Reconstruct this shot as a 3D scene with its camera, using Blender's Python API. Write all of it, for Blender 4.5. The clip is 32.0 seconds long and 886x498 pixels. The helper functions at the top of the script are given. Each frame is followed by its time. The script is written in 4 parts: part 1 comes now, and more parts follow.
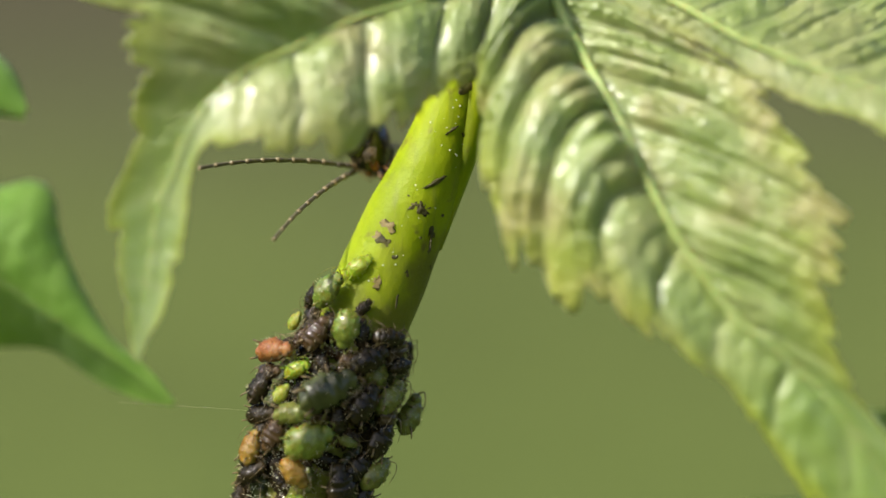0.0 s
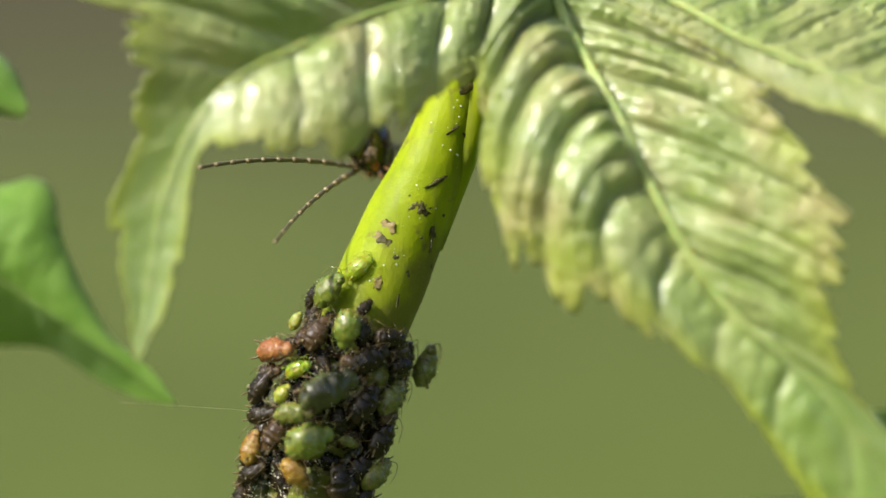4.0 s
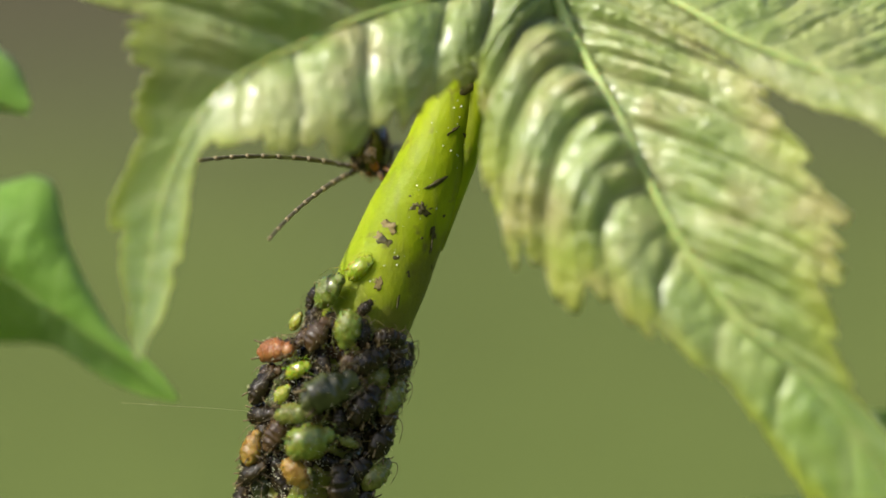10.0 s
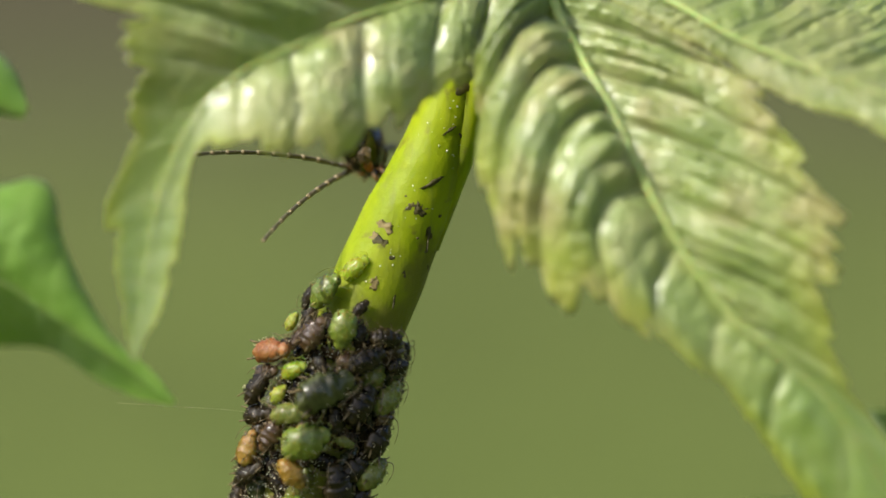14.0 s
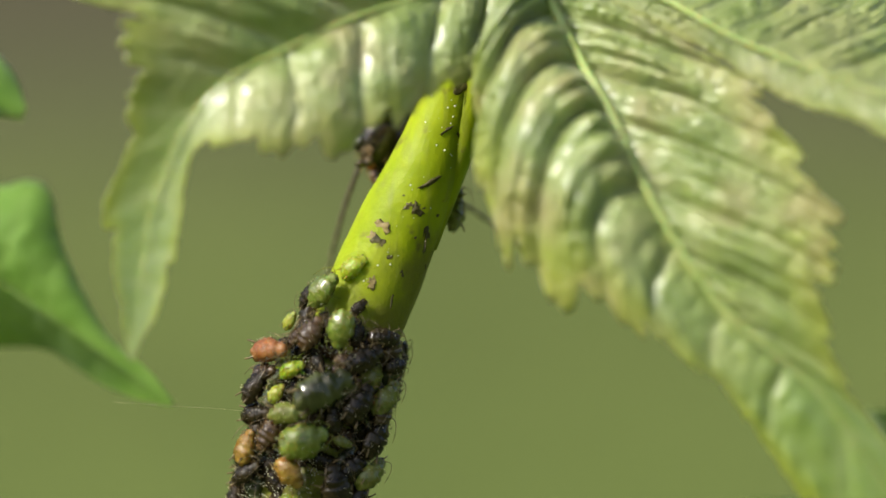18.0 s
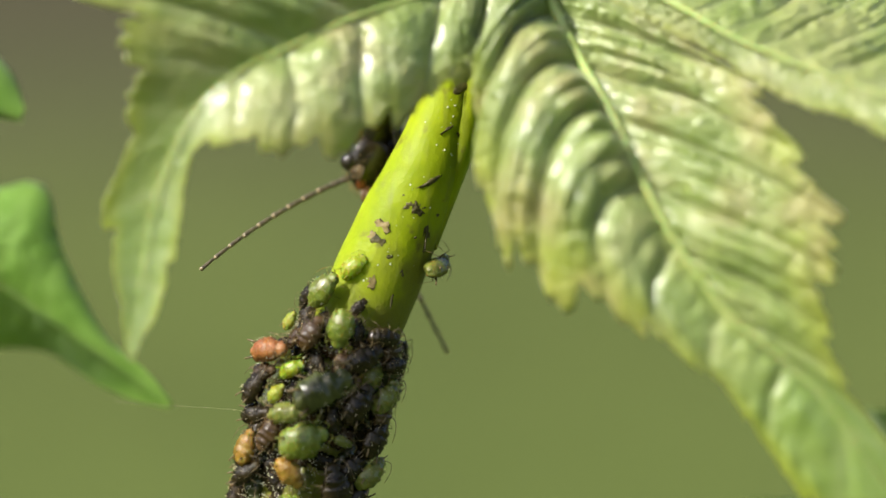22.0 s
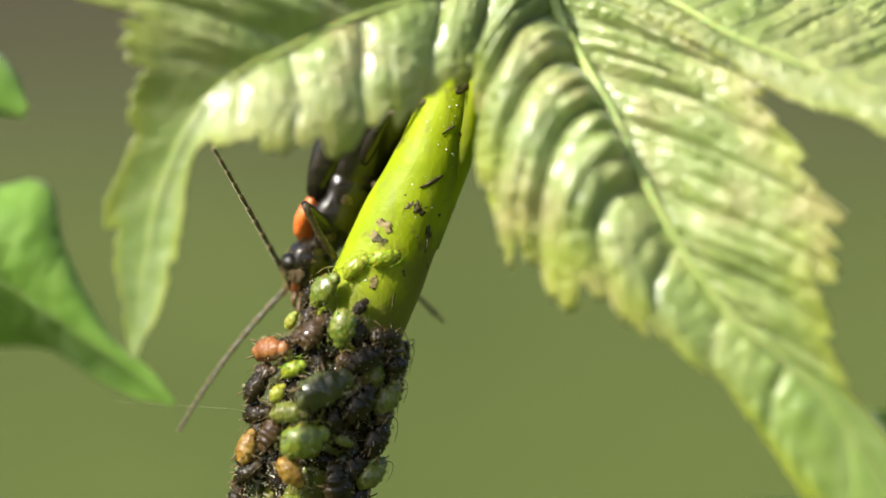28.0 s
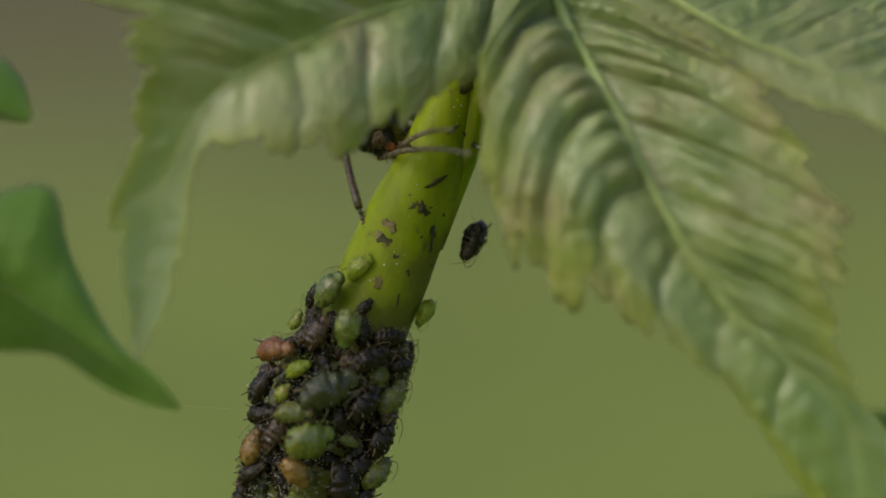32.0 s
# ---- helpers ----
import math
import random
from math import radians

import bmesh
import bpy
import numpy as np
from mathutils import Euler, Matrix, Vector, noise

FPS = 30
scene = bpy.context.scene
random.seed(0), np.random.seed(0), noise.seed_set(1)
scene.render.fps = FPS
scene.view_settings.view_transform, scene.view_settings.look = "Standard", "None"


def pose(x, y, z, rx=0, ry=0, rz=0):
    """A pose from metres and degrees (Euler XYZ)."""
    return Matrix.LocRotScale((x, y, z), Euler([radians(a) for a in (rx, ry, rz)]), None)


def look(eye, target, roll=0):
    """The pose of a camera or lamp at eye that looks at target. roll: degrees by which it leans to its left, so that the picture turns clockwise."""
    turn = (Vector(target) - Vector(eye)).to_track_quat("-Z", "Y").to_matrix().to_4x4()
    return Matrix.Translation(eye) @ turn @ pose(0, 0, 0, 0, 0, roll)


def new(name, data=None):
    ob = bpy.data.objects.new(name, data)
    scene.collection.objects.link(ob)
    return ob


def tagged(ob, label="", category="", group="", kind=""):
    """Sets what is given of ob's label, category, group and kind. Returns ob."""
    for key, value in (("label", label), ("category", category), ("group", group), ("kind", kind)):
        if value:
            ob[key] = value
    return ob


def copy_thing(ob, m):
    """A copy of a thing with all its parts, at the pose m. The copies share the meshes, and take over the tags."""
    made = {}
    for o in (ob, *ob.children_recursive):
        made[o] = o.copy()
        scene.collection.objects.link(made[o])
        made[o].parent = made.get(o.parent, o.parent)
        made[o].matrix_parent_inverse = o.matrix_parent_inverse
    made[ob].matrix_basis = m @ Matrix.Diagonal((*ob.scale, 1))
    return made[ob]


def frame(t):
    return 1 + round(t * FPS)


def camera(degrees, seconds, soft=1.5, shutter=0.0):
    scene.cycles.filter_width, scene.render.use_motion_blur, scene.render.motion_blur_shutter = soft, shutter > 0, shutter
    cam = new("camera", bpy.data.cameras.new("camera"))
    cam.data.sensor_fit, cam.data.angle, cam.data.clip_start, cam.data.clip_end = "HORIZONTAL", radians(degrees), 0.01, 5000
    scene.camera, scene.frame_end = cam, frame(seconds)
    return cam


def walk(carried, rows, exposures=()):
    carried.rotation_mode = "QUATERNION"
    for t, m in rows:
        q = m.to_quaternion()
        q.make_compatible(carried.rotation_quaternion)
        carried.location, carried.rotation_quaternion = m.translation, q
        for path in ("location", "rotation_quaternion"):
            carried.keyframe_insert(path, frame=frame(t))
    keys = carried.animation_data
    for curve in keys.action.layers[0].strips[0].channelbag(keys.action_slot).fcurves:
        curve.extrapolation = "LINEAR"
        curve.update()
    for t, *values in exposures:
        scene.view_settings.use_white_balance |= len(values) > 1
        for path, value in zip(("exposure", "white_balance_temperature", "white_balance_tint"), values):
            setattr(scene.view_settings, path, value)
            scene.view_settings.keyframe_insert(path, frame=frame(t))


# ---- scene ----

# ---- camera: a still macro camera a hand's length from the shoot ----
Z0 = 0.30          # height of the lens above the ground, m
D = 212.8          # lens to the plane of the shoot, mm
cam = camera(14.0, 32.0, soft=1.6, shutter=0.5)
cam.data.dof.use_dof = True
cam.data.dof.focus_distance = 0.2108
cam.data.dof.aperture_fstop = 12.0
EYE = pose(0, -D / 1000, Z0, 90, 0, 0)
walk(cam, [(0, EYE), (32.0, EYE)], exposures=[(0, 0.97), (31.0, 0.97), (31.5, 0.92), (32.0, 0.72)])

# ---- world and sun ----
SUN = Vector((-0.60, -0.44, 0.67)).normalized()
world = bpy.data.worlds.new("sky")
scene.world = world
world.use_nodes = True
wn = world.node_tree
sky = wn.nodes.new("ShaderNodeTexSky")
sky.sky_type = "NISHITA"
sky.sun_disc = False
sky.dust_density = 3.0
sky.ozone_density = 0.8
sky.sun_elevation = math.asin(SUN.z)
sky.sun_rotation = math.atan2(SUN.x, SUN.y)
wn.links.new(sky.outputs[0], wn.nodes["Background"].inputs[0])
wn.nodes["Background"].inputs[1].default_value = 0.085
sun = new("sun", bpy.data.lights.new("sun", "SUN"))
sun.data.energy = 5.0
sun.data.angle = radians(0.6)
sun.data.color = (1.0, 0.955, 0.85)
sun.matrix_world = look(SUN * 3, (0, 0, 0))


# ---- materials ----
class Mat:
    """A node material with a few shorthands."""

    def __init__(self, name, rough=0.5, spec=0.5):
        self.m = bpy.data.materials.new(name)
        self.m.use_nodes = True
        self.t = self.m.node_tree
        self.b = self.t.nodes["Principled BSDF"]
        self.b.inputs["Roughness"].default_value = rough
        self.b.inputs["Specular IOR Level"].default_value = spec
        self.co = self.t.nodes.new("ShaderNodeTexCoord")

    def node(self, kind, **kw):
        n = self.t.nodes.new(kind)
        for k, v in kw.items():
            n.inputs[k.replace("_", " ")].default_value = v
        return n

    def link(self, a, b):
        self.t.links.new(a, b)

    def noise(self, scale, detail=4.0, space="Object"):
        n = self.node("ShaderNodeTexNoise", Scale=scale, Detail=detail)
        self.link(self.co.outputs[space], n.inputs["Vector"])
        return n.outputs["Fac"]

    def ramp(self, fac, stops):
        n = self.t.nodes.new("ShaderNodeValToRGB")
        e = n.color_ramp.elements
        while len(e) < len(stops):
            e.new(0.5)
        for k, (p, c) in zip(e, stops):
            k.position, k.color = p, (*c, 1) if len(c) == 3 else c
        self.link(fac, n.inputs[0])
        return n.outputs[0]

    def math(self, op, a, b=0.0, c=0.0):
        n = self.t.nodes.new("ShaderNodeMath")
        n.operation = op
        for i, v in enumerate((a, b, c)):
            if isinstance(v, (int, float)):
                n.inputs[i].default_value = v
            else:
                self.link(v, n.inputs[i])
        return n.outputs[0]

    def mix(self, fac, a, b, mode="MIX"):
        n = self.t.nodes.new("ShaderNodeMix")
        n.data_type, n.blend_type = "RGBA", mode
        for i, v in ((0, fac), (6, a), (7, b)):
            if isinstance(v, (int, float)):
                n.inputs[i].default_value = v
            elif isinstance(v, tuple):
                n.inputs[i].default_value = (*v, 1)
            else:
                self.link(v, n.inputs[i])
        return n.outputs[2]

    def color(self, sock):
        self.link(sock, self.b.inputs["Base Color"])

    def bump(self, height, distance, strength=1.0):
        n = self.node("ShaderNodeBump", Strength=strength, Distance=distance)
        self.link(height, n.inputs["Height"])
        self.link(n.outputs[0], self.b.inputs["Normal"])

    def thin(self, color, share):
        """Lets light through a leaf."""
        tr = self.t.nodes.new("ShaderNodeBsdfTranslucent")
        if isinstance(color, tuple):
            tr.inputs[0].default_value = (*color, 1)
        else:
            self.link(color, tr.inputs[0])
        mx = self.t.nodes.new("ShaderNodeMixShader")
        mx.inputs[0].default_value = share
        self.link(self.b.outputs[0], mx.inputs[1])
        self.link(tr.outputs[0], mx.inputs[2])
        self.link(mx.outputs[0], self.t.nodes["Material Output"].inputs[0])


def leaf_material(name, base, deep, vein, rim, rough, share, bronze=0.5, gloss=0.5, down=0.25, wax=0.0, relief=0.75, span=10.0):
    k = Mat(name, rough, gloss)
    uv = k.node("ShaderNodeSeparateXYZ")
    k.link(k.co.outputs["UV"], uv.inputs[0])
    u, v = uv.outputs[0], uv.outputs[1]
    big = k.noise(260, 5)
    fine = k.noise(2600, 3)
    body = k.mix(k.ramp(big, [(0.35, (0, 0, 0)), (0.7, (1, 1, 1))]), deep, base)
    # side veins, one to each whole step of u, and a net of small ones between
    saw = k.math("ABSOLUTE", k.math("SUBTRACT", k.math("FRACT", k.math("ADD", u, 0.5)), 0.5))
    line = k.ramp(saw, [(0.0, (1, 1, 1)), (0.05, (0.8, 0.8, 0.8)), (0.13, (0, 0, 0))])
    net = k.node("ShaderNodeTexVoronoi", Scale=1.0)
    net.feature = "DISTANCE_TO_EDGE"
    sc = k.node("ShaderNodeMapping")
    sc.inputs["Scale"].default_value = (7.0, 26.0, 1.0)
    k.link(k.co.outputs["UV"], sc.inputs[0])
    k.link(sc.outputs[0], net.inputs["Vector"])
    cell = k.ramp(net.outputs["Distance"], [(0.0, (1, 1, 1)), (0.12, (0.25, 0.25, 0.25)), (0.3, (0, 0, 0))])
    lines = k.math("MAXIMUM", line, k.math("MULTIPLY", cell, 0.45))
    along = k.math("DIVIDE", k.math("MULTIPLY", k.math("FRACT", k.math("DIVIDE", u, 40.0)), 40.0), span)
    if bronze:
        body = k.mix(k.ramp(along, [(0.5, (0, 0, 0)), (0.75, (0.85, 0.85, 0.85))]), body, (0.21, 0.33, 0.055))
    lines = k.math("MULTIPLY", lines, k.ramp(along, [(0.4, (1, 1, 1)), (0.7, (0.35, 0.35, 0.35))]))
    col = k.mix(k.math("MULTIPLY", lines, 0.75), body, vein)
    edge = k.ramp(k.math("ABSOLUTE", v), [(0.68, (0, 0, 0)), (0.97, (1, 1, 1))])
    col = k.mix(k.math("MULTIPLY", edge, 0.65), col, rim)
    blush = k.math("MULTIPLY", k.ramp(k.noise(260, 4), [(0.46, (0, 0, 0)), (0.66, (0.75, 0.75, 0.75))]), k.ramp(along, [(0.35, (1, 1, 1)), (0.65, (0.1, 0.1, 0.1))]))
    col = k.mix(k.math("MULTIPLY", blush, bronze), col, (0.36, 0.26, 0.13))
    k.color(col)
    rib = k.node("ShaderNodeTexNoise", Scale=1.0, Detail=3.0)
    lay = k.node("ShaderNodeMapping")
    lay.inputs["Scale"].default_value = (11.0, 5.0, 1.0)
    k.link(k.co.outputs["UV"], lay.inputs[0])
    k.link(lay.outputs[0], rib.inputs["Vector"])
    h = k.math("ADD", k.math("MULTIPLY", cell, -0.15), k.math("ADD", k.math("MULTIPLY", fine, 1.0), k.math("ADD", k.math("MULTIPLY", rib.outputs["Fac"], 1.6), k.math("MULTIPLY", k.noise(1000, 3), 2.2))))
    h = k.math("MULTIPLY", h, k.ramp(along, [(0.25, (1, 1, 1)), (0.75, (0.15, 0.15, 0.15))]))
    k.bump(h, 0.00032, relief)
    k.link(k.ramp(fine, [(0.3, (rough - 0.1,) * 3), (0.7, (rough + 0.15,) * 3)]), k.b.inputs["Roughness"])
    k.b.inputs["Coat Weight"].default_value = wax
    k.b.inputs["Coat Roughness"].default_value = 0.27
    k.b.inputs["Sheen Weight"].default_value = down
    k.b.inputs["Sheen Roughness"].default_value = 0.4
    k.thin(k.mix(0.7, col, (0.50, 0.64, 0.04)), share)
    return k.m


BLADE = ((0.45, 0.54, 0.15), (0.19, 0.28, 0.03), (0.55, 0.62, 0.27), (0.42, 0.47, 0.025), 0.34, 0.31, 0.7, 1.0, 0.4, 1.0)
LEAF = leaf_material("young_leaf", *BLADE)
LEAF_FAR = leaf_material("young_leaf_far_lobe", *BLADE[:6], 0.3, *BLADE[7:], span=26.0)
LEAF2 = leaf_material("fresh_leaf", (0.25, 0.44, 0.08), (0.16, 0.33, 0.04), (0.27, 0.45, 0.09), (0.22, 0.40, 0.06), 0.5, 0.40, 0.0, relief=0.25)

k = Mat("leaf_vein", 0.45)
k.color(k.ramp(k.noise(900), [(0.3, (0.30, 0.40, 0.10)), (0.7, (0.42, 0.50, 0.17))]))
k.b.inputs["Subsurface Weight"].default_value = 0.2
k.b.inputs["Subsurface Scale"].default_value = 0.0006
VEIN = k.m

k = Mat("green_stem", 0.5, 0.18)
sm = k.mix(k.ramp(k.noise(220, 5), [(0.35, (0, 0, 0)), (0.7, (1, 1, 1))]), (0.225, 0.30, 0.004), (0.335, 0.405, 0.008))
st = k.node("ShaderNodeTexNoise", Scale=300.0, Detail=6.0)
mp = k.node("ShaderNodeMapping")
mp.inputs["Scale"].default_value = (3.0, 3.0, 0.5)
k.link(k.co.outputs["Object"], mp.inputs[0])
k.link(mp.outputs[0], st.inputs["Vector"])
sm = k.mix(k.ramp(st.outputs["Fac"], [(0.54, (0, 0, 0)), (0.70, (0.8, 0.8, 0.8))]), sm, (0.20, 0.24, 0.03))
sm = k.mix(k.ramp(k.noise(700, 6), [(0.62, (0, 0, 0)), (0.72, (0.8, 0.8, 0.8))]), sm, (0.14, 0.12, 0.03))
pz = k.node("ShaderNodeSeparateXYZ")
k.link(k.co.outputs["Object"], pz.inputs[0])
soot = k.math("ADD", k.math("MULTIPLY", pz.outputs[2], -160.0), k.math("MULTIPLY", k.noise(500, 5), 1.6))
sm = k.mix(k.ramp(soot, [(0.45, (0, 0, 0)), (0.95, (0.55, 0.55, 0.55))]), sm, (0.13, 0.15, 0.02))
# browner towards the right edge and the lower end, broken up by noise
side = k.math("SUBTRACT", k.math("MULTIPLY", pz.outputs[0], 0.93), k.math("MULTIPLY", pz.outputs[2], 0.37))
right_brown = k.math("ADD", k.math("MULTIPLY", side, 240.0), k.math("ADD", k.math("MULTIPLY", pz.outputs[2], -70.0), k.math("MULTIPLY", k.noise(650, 6), 0.9)))
sm = k.mix(k.ramp(right_brown, [(0.66, (0, 0, 0)), (0.9, (0.55, 0.55, 0.55))]), sm, (0.13, 0.115, 0.028))
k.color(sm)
k.bump(k.math("ADD", k.math("ADD", k.noise(3500, 3), k.math("MULTIPLY", k.noise(900, 4), 2.0)), k.math("MULTIPLY", st.outputs["Fac"], 2.0)), 0.00005, 0.7)
k.b.inputs["Subsurface Weight"].default_value = 0.6
k.b.inputs["Subsurface Scale"].default_value = 0.0025
k.b.inputs["Subsurface Radius"].default_value = (0.9, 1.0, 0.2)
STEM = k.m


def chitin(name, a, b, rough=0.22, sub=0.0, spec=0.4, scale=1500, coat=0.35, relief=0.00006):
    k = Mat(name, rough, spec)
    skin = k.ramp(k.noise(scale, 5), [(0.3, a), (0.7, b)])
    if sub:
        skin = k.mix(k.ramp(k.noise(5200, 2), [(0.56, (0, 0, 0)), (0.66, (0.3, 0.3, 0.3))]), skin, tuple(min(0.7, 1.5 * v + 0.03) for v in b))
        skin = k.mix(k.ramp(k.noise(1100, 4), [(0.55, (0, 0, 0)), (0.7, (0.6, 0.6, 0.6))]), skin, tuple(0.55 * v for v in a))
    k.color(skin)
    k.bump(k.math("ADD", k.noise(9000, 3), k.math("MULTIPLY", k.noise(3600, 2), 1.5)), relief, 0.9)
    k.b.inputs["Coat Weight"].default_value = coat
    k.b.inputs["Coat Roughness"].default_value = 0.06
    k.link(k.ramp(k.noise(4000, 2), [(0.3, (rough * 0.55,) * 3), (0.7, (rough * 1.2,) * 3)]), k.b.inputs["Roughness"])
    if sub:
        k.b.inputs["Subsurface Weight"].default_value = sub
        k.b.inputs["Subsurface Scale"].default_value = 0.0006
    return k.m


A_BLACK = chitin("black_aphid", (0.010, 0.007, 0.003), (0.036, 0.025, 0.010), 0.22, 0, 0.2, coat=0.3, relief=0.00006)
A_DGREEN = chitin("dark_green_aphid", (0.028, 0.034, 0.010), (0.075, 0.085, 0.026), 0.2, 0, 0.25, coat=0.6, relief=0.00005)
A_GREEN = chitin("green_aphid", (0.080, 0.110, 0.010), (0.20, 0.25, 0.034), 0.24, 0.4, coat=0.5, relief=0.00007)
A_YELLOW = chitin("yellow_aphid", (0.20, 0.24, 0.016), (0.34, 0.37, 0.04), 0.22, 0.3, coat=0.5)
A_BROWN = chitin("brown_aphid", (0.030, 0.016, 0.006), (0.085, 0.048, 0.018), 0.2, 0, 0.25, coat=0.6, relief=0.00005)
A_AMBER = chitin("amber_aphid", (0.15, 0.080, 0.010), (0.33, 0.205, 0.03), 0.22, 0.3, coat=0.5)
A_PALE = chitin("pale_green_aphid", (0.21, 0.275, 0.010), (0.31, 0.375, 0.02), 0.3, 0.5, coat=0.3)
A_RUST = chitin("rust_aphid", (0.18, 0.060, 0.015), (0.37, 0.165, 0.05), 0.28, 0.2, coat=0.5, relief=0.00009)
A_OLIVE = chitin("olive_aphid", (0.085, 0.100, 0.016), (0.21, 0.225, 0.045), 0.24, 0.2, coat=0.5)
LIMB = chitin("aphid_limb", (0.03, 0.020, 0.009), (0.30, 0.22, 0.11), 0.25, scale=2600)
B_BLACK = chitin("beetle_black", (0.007, 0.006, 0.004), (0.022, 0.017, 0.011), 0.2, coat=0.35, relief=0.00004)
B_HEAD = chitin("beetle_head", (0.006, 0.005, 0.003), (0.026, 0.018, 0.008), 0.14, scale=900, coat=0.5, relief=0.00002)
B_HAIR = chitin("golden_bristle", (0.14, 0.09, 0.03), (0.28, 0.20, 0.08), 0.3, coat=0)
B_FUR = chitin("matted_hair", (0.03, 0.02, 0.008), (0.15, 0.095, 0.03), 0.4, scale=4500, coat=0.1, relief=0.0002)
B_BROWN = chitin("beetle_brown", (0.06, 0.03, 0.012), (0.15, 0.08, 0.03), 0.3)
B_ORANGE = chitin("beetle_orange", (0.50, 0.10, 0.015), (0.70, 0.19, 0.03), 0.3)
B_RUST = chitin("beetle_rust", (0.16, 0.045, 0.012), (0.42, 0.12, 0.025), 0.3)
k = Mat("antenna_banded", 0.35)
px = k.node("ShaderNodeSeparateXYZ")
k.link(k.co.outputs["Object"], px.inputs[0])
k.color(k.mix(k.ramp(k.math("MULTIPLY", px.outputs[0], 800.0), [(0.76, (0, 0, 0)), (0.83, (1, 1, 1))]), k.ramp(k.noise(3000), [(0.3, (0.045, 0.035, 0.022)), (0.7, (0.13, 0.10, 0.062))]), (0.26, 0.20, 0.11)))
k.bump(k.noise(9000, 3), 0.00006, 0.5)
k.b.inputs["Sheen Weight"].default_value = 0.6
k.b.inputs["Sheen Roughness"].default_value = 0.3
k.b.inputs["Sheen Tint"].default_value = (0.9, 0.8, 0.6, 1)
B_ANT = k.m
B_SHIN = chitin("beetle_shin", (0.035, 0.026, 0.016), (0.12, 0.085, 0.045), 0.28)
SPOT = chitin("stem_blemish", (0.030, 0.026, 0.008), (0.10, 0.085, 0.02), 0.7, coat=0.0)
SCAB = chitin("brown_scab", (0.12, 0.085, 0.030), (0.30, 0.23, 0.09), 0.6, coat=0)
WAX = chitin("pale_bristle", (0.50, 0.44, 0.28), (0.75, 0.68, 0.48), 0.3, coat=0)
# pale colour for the stem's sap beads and the aphids' painted glints
SAP_AND_GLINT = chitin("sap_drop_and_glint", (0.68, 0.70, 0.45), (0.80, 0.80, 0.60), 0.12)

k = Mat("hillside", 0.95, 0.1)
pos = k.node("ShaderNodeSeparateXYZ")
k.link(k.co.outputs["Object"], pos.inputs[0])
lift = k.math("ADD", pos.outputs[2], k.math("MULTIPLY", k.math("SUBTRACT", k.noise(3.0, 3), 0.5), 0.10))
hill = k.ramp(lift, [(0.12, (0.088, 0.116, 0.030)), (0.30, (0.082, 0.104, 0.030)), (0.46, (0.068, 0.070, 0.035)), (0.56, (0.062, 0.054, 0.034))])
k.color(k.mix(k.noise(9, 6), hill, (0.295, 0.312, 0.325), "MULTIPLY"))
k.bump(k.noise(40, 5), 0.02, 0.6)
HILL = k.m


# bark and leaves of the unseen tree that is added for shade
k = Mat("grey_bark", 0.85, 0.2)
k.color(k.ramp(k.noise(30, 6), [(0.3, (0.10, 0.08, 0.055)), (0.7, (0.22, 0.18, 0.13))]))
k.bump(k.noise(60, 5), 0.01, 0.7)
BARK = k.m
k = Mat("tree_leaf", 0.5, 0.4)
k.color(k.ramp(k.noise(12, 3), [(0.3, (0.045, 0.085, 0.018)), (0.7, (0.09, 0.14, 0.03))]))
TREE_LEAF = k.m


# ---- mesh helpers: all shapes are drawn in millimetres ----
def plan(x, y, d=0.0):
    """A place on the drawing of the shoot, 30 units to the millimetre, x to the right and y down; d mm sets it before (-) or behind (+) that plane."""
    f = (D + d) / D / 30.0
    return Vector(((x - 784) * f, d, (441 - y) * f + Z0 * 1000))


def empty(name, at, turn=None):
    ob = new(name)
    ob.empty_display_size = 0.001
    m = Matrix.Translation(Vector(at) / 1000)
    ob.matrix_world = m @ turn.to_4x4() if turn else m
    return ob


def part(name, bm, material, parent, label="", smooth=True, grow=1.0):
    me = bpy.data.meshes.new(name)
    for v in bm.verts:
        v.co *= 0.001 * grow
    for f in bm.faces:
        f.smooth = smooth
    bm.to_mesh(me)
    bm.free()
    me.materials.append(material)
    ob = new(name, me)
    ob.parent = parent
    if label:
        ob["label"] = label
    return ob


def spline(pts, n):
    """n places along a smooth curve through pts, evenly by number."""
    p = [Vector(q) for q in pts]
    p = [p[0] * 2 - p[1]] + p + [p[-1] * 2 - p[-2]]
    out = []
    for i in range(n):
        s = i / (n - 1) * (len(p) - 3)
        k = min(int(s), len(p) - 4)
        t = s - k
        a, b, c, e = p[k:k + 4]
        out.append(0.5 * ((2 * b) + (c - a) * t + (2 * a - 5 * b + 4 * c - e) * t * t + (3 * b - a - 3 * c + e) * t ** 3))
    return out


def tube(bm, pts, radii, n=8, flat=1.0, cap=True):
    """A tube along pts; radii is a number for each place."""
    pts = [Vector(p) for p in pts]
    rings, side = [], None
    for i, p in enumerate(pts):
        way = (pts[min(i + 1, len(pts) - 1)] - pts[max(i - 1, 0)]).normalized()
        if side is None:
            side = way.orthogonal().normalized()
        side = (side - way * side.dot(way)).normalized()
        other = way.cross(side)
        rings.append([bm.verts.new(p + (side * math.cos(a) + other * math.sin(a) * flat) * radii[i])
                      for a in (2 * math.pi * j / n for j in range(n))])
    for r, q in zip(rings, rings[1:]):
        for j in range(n):
            bm.faces.new((r[j], r[(j + 1) % n], q[(j + 1) % n], q[j]))
    if cap:
        bm.faces.new(rings[0][::-1])
        bm.faces.new(rings[-1])
    return rings


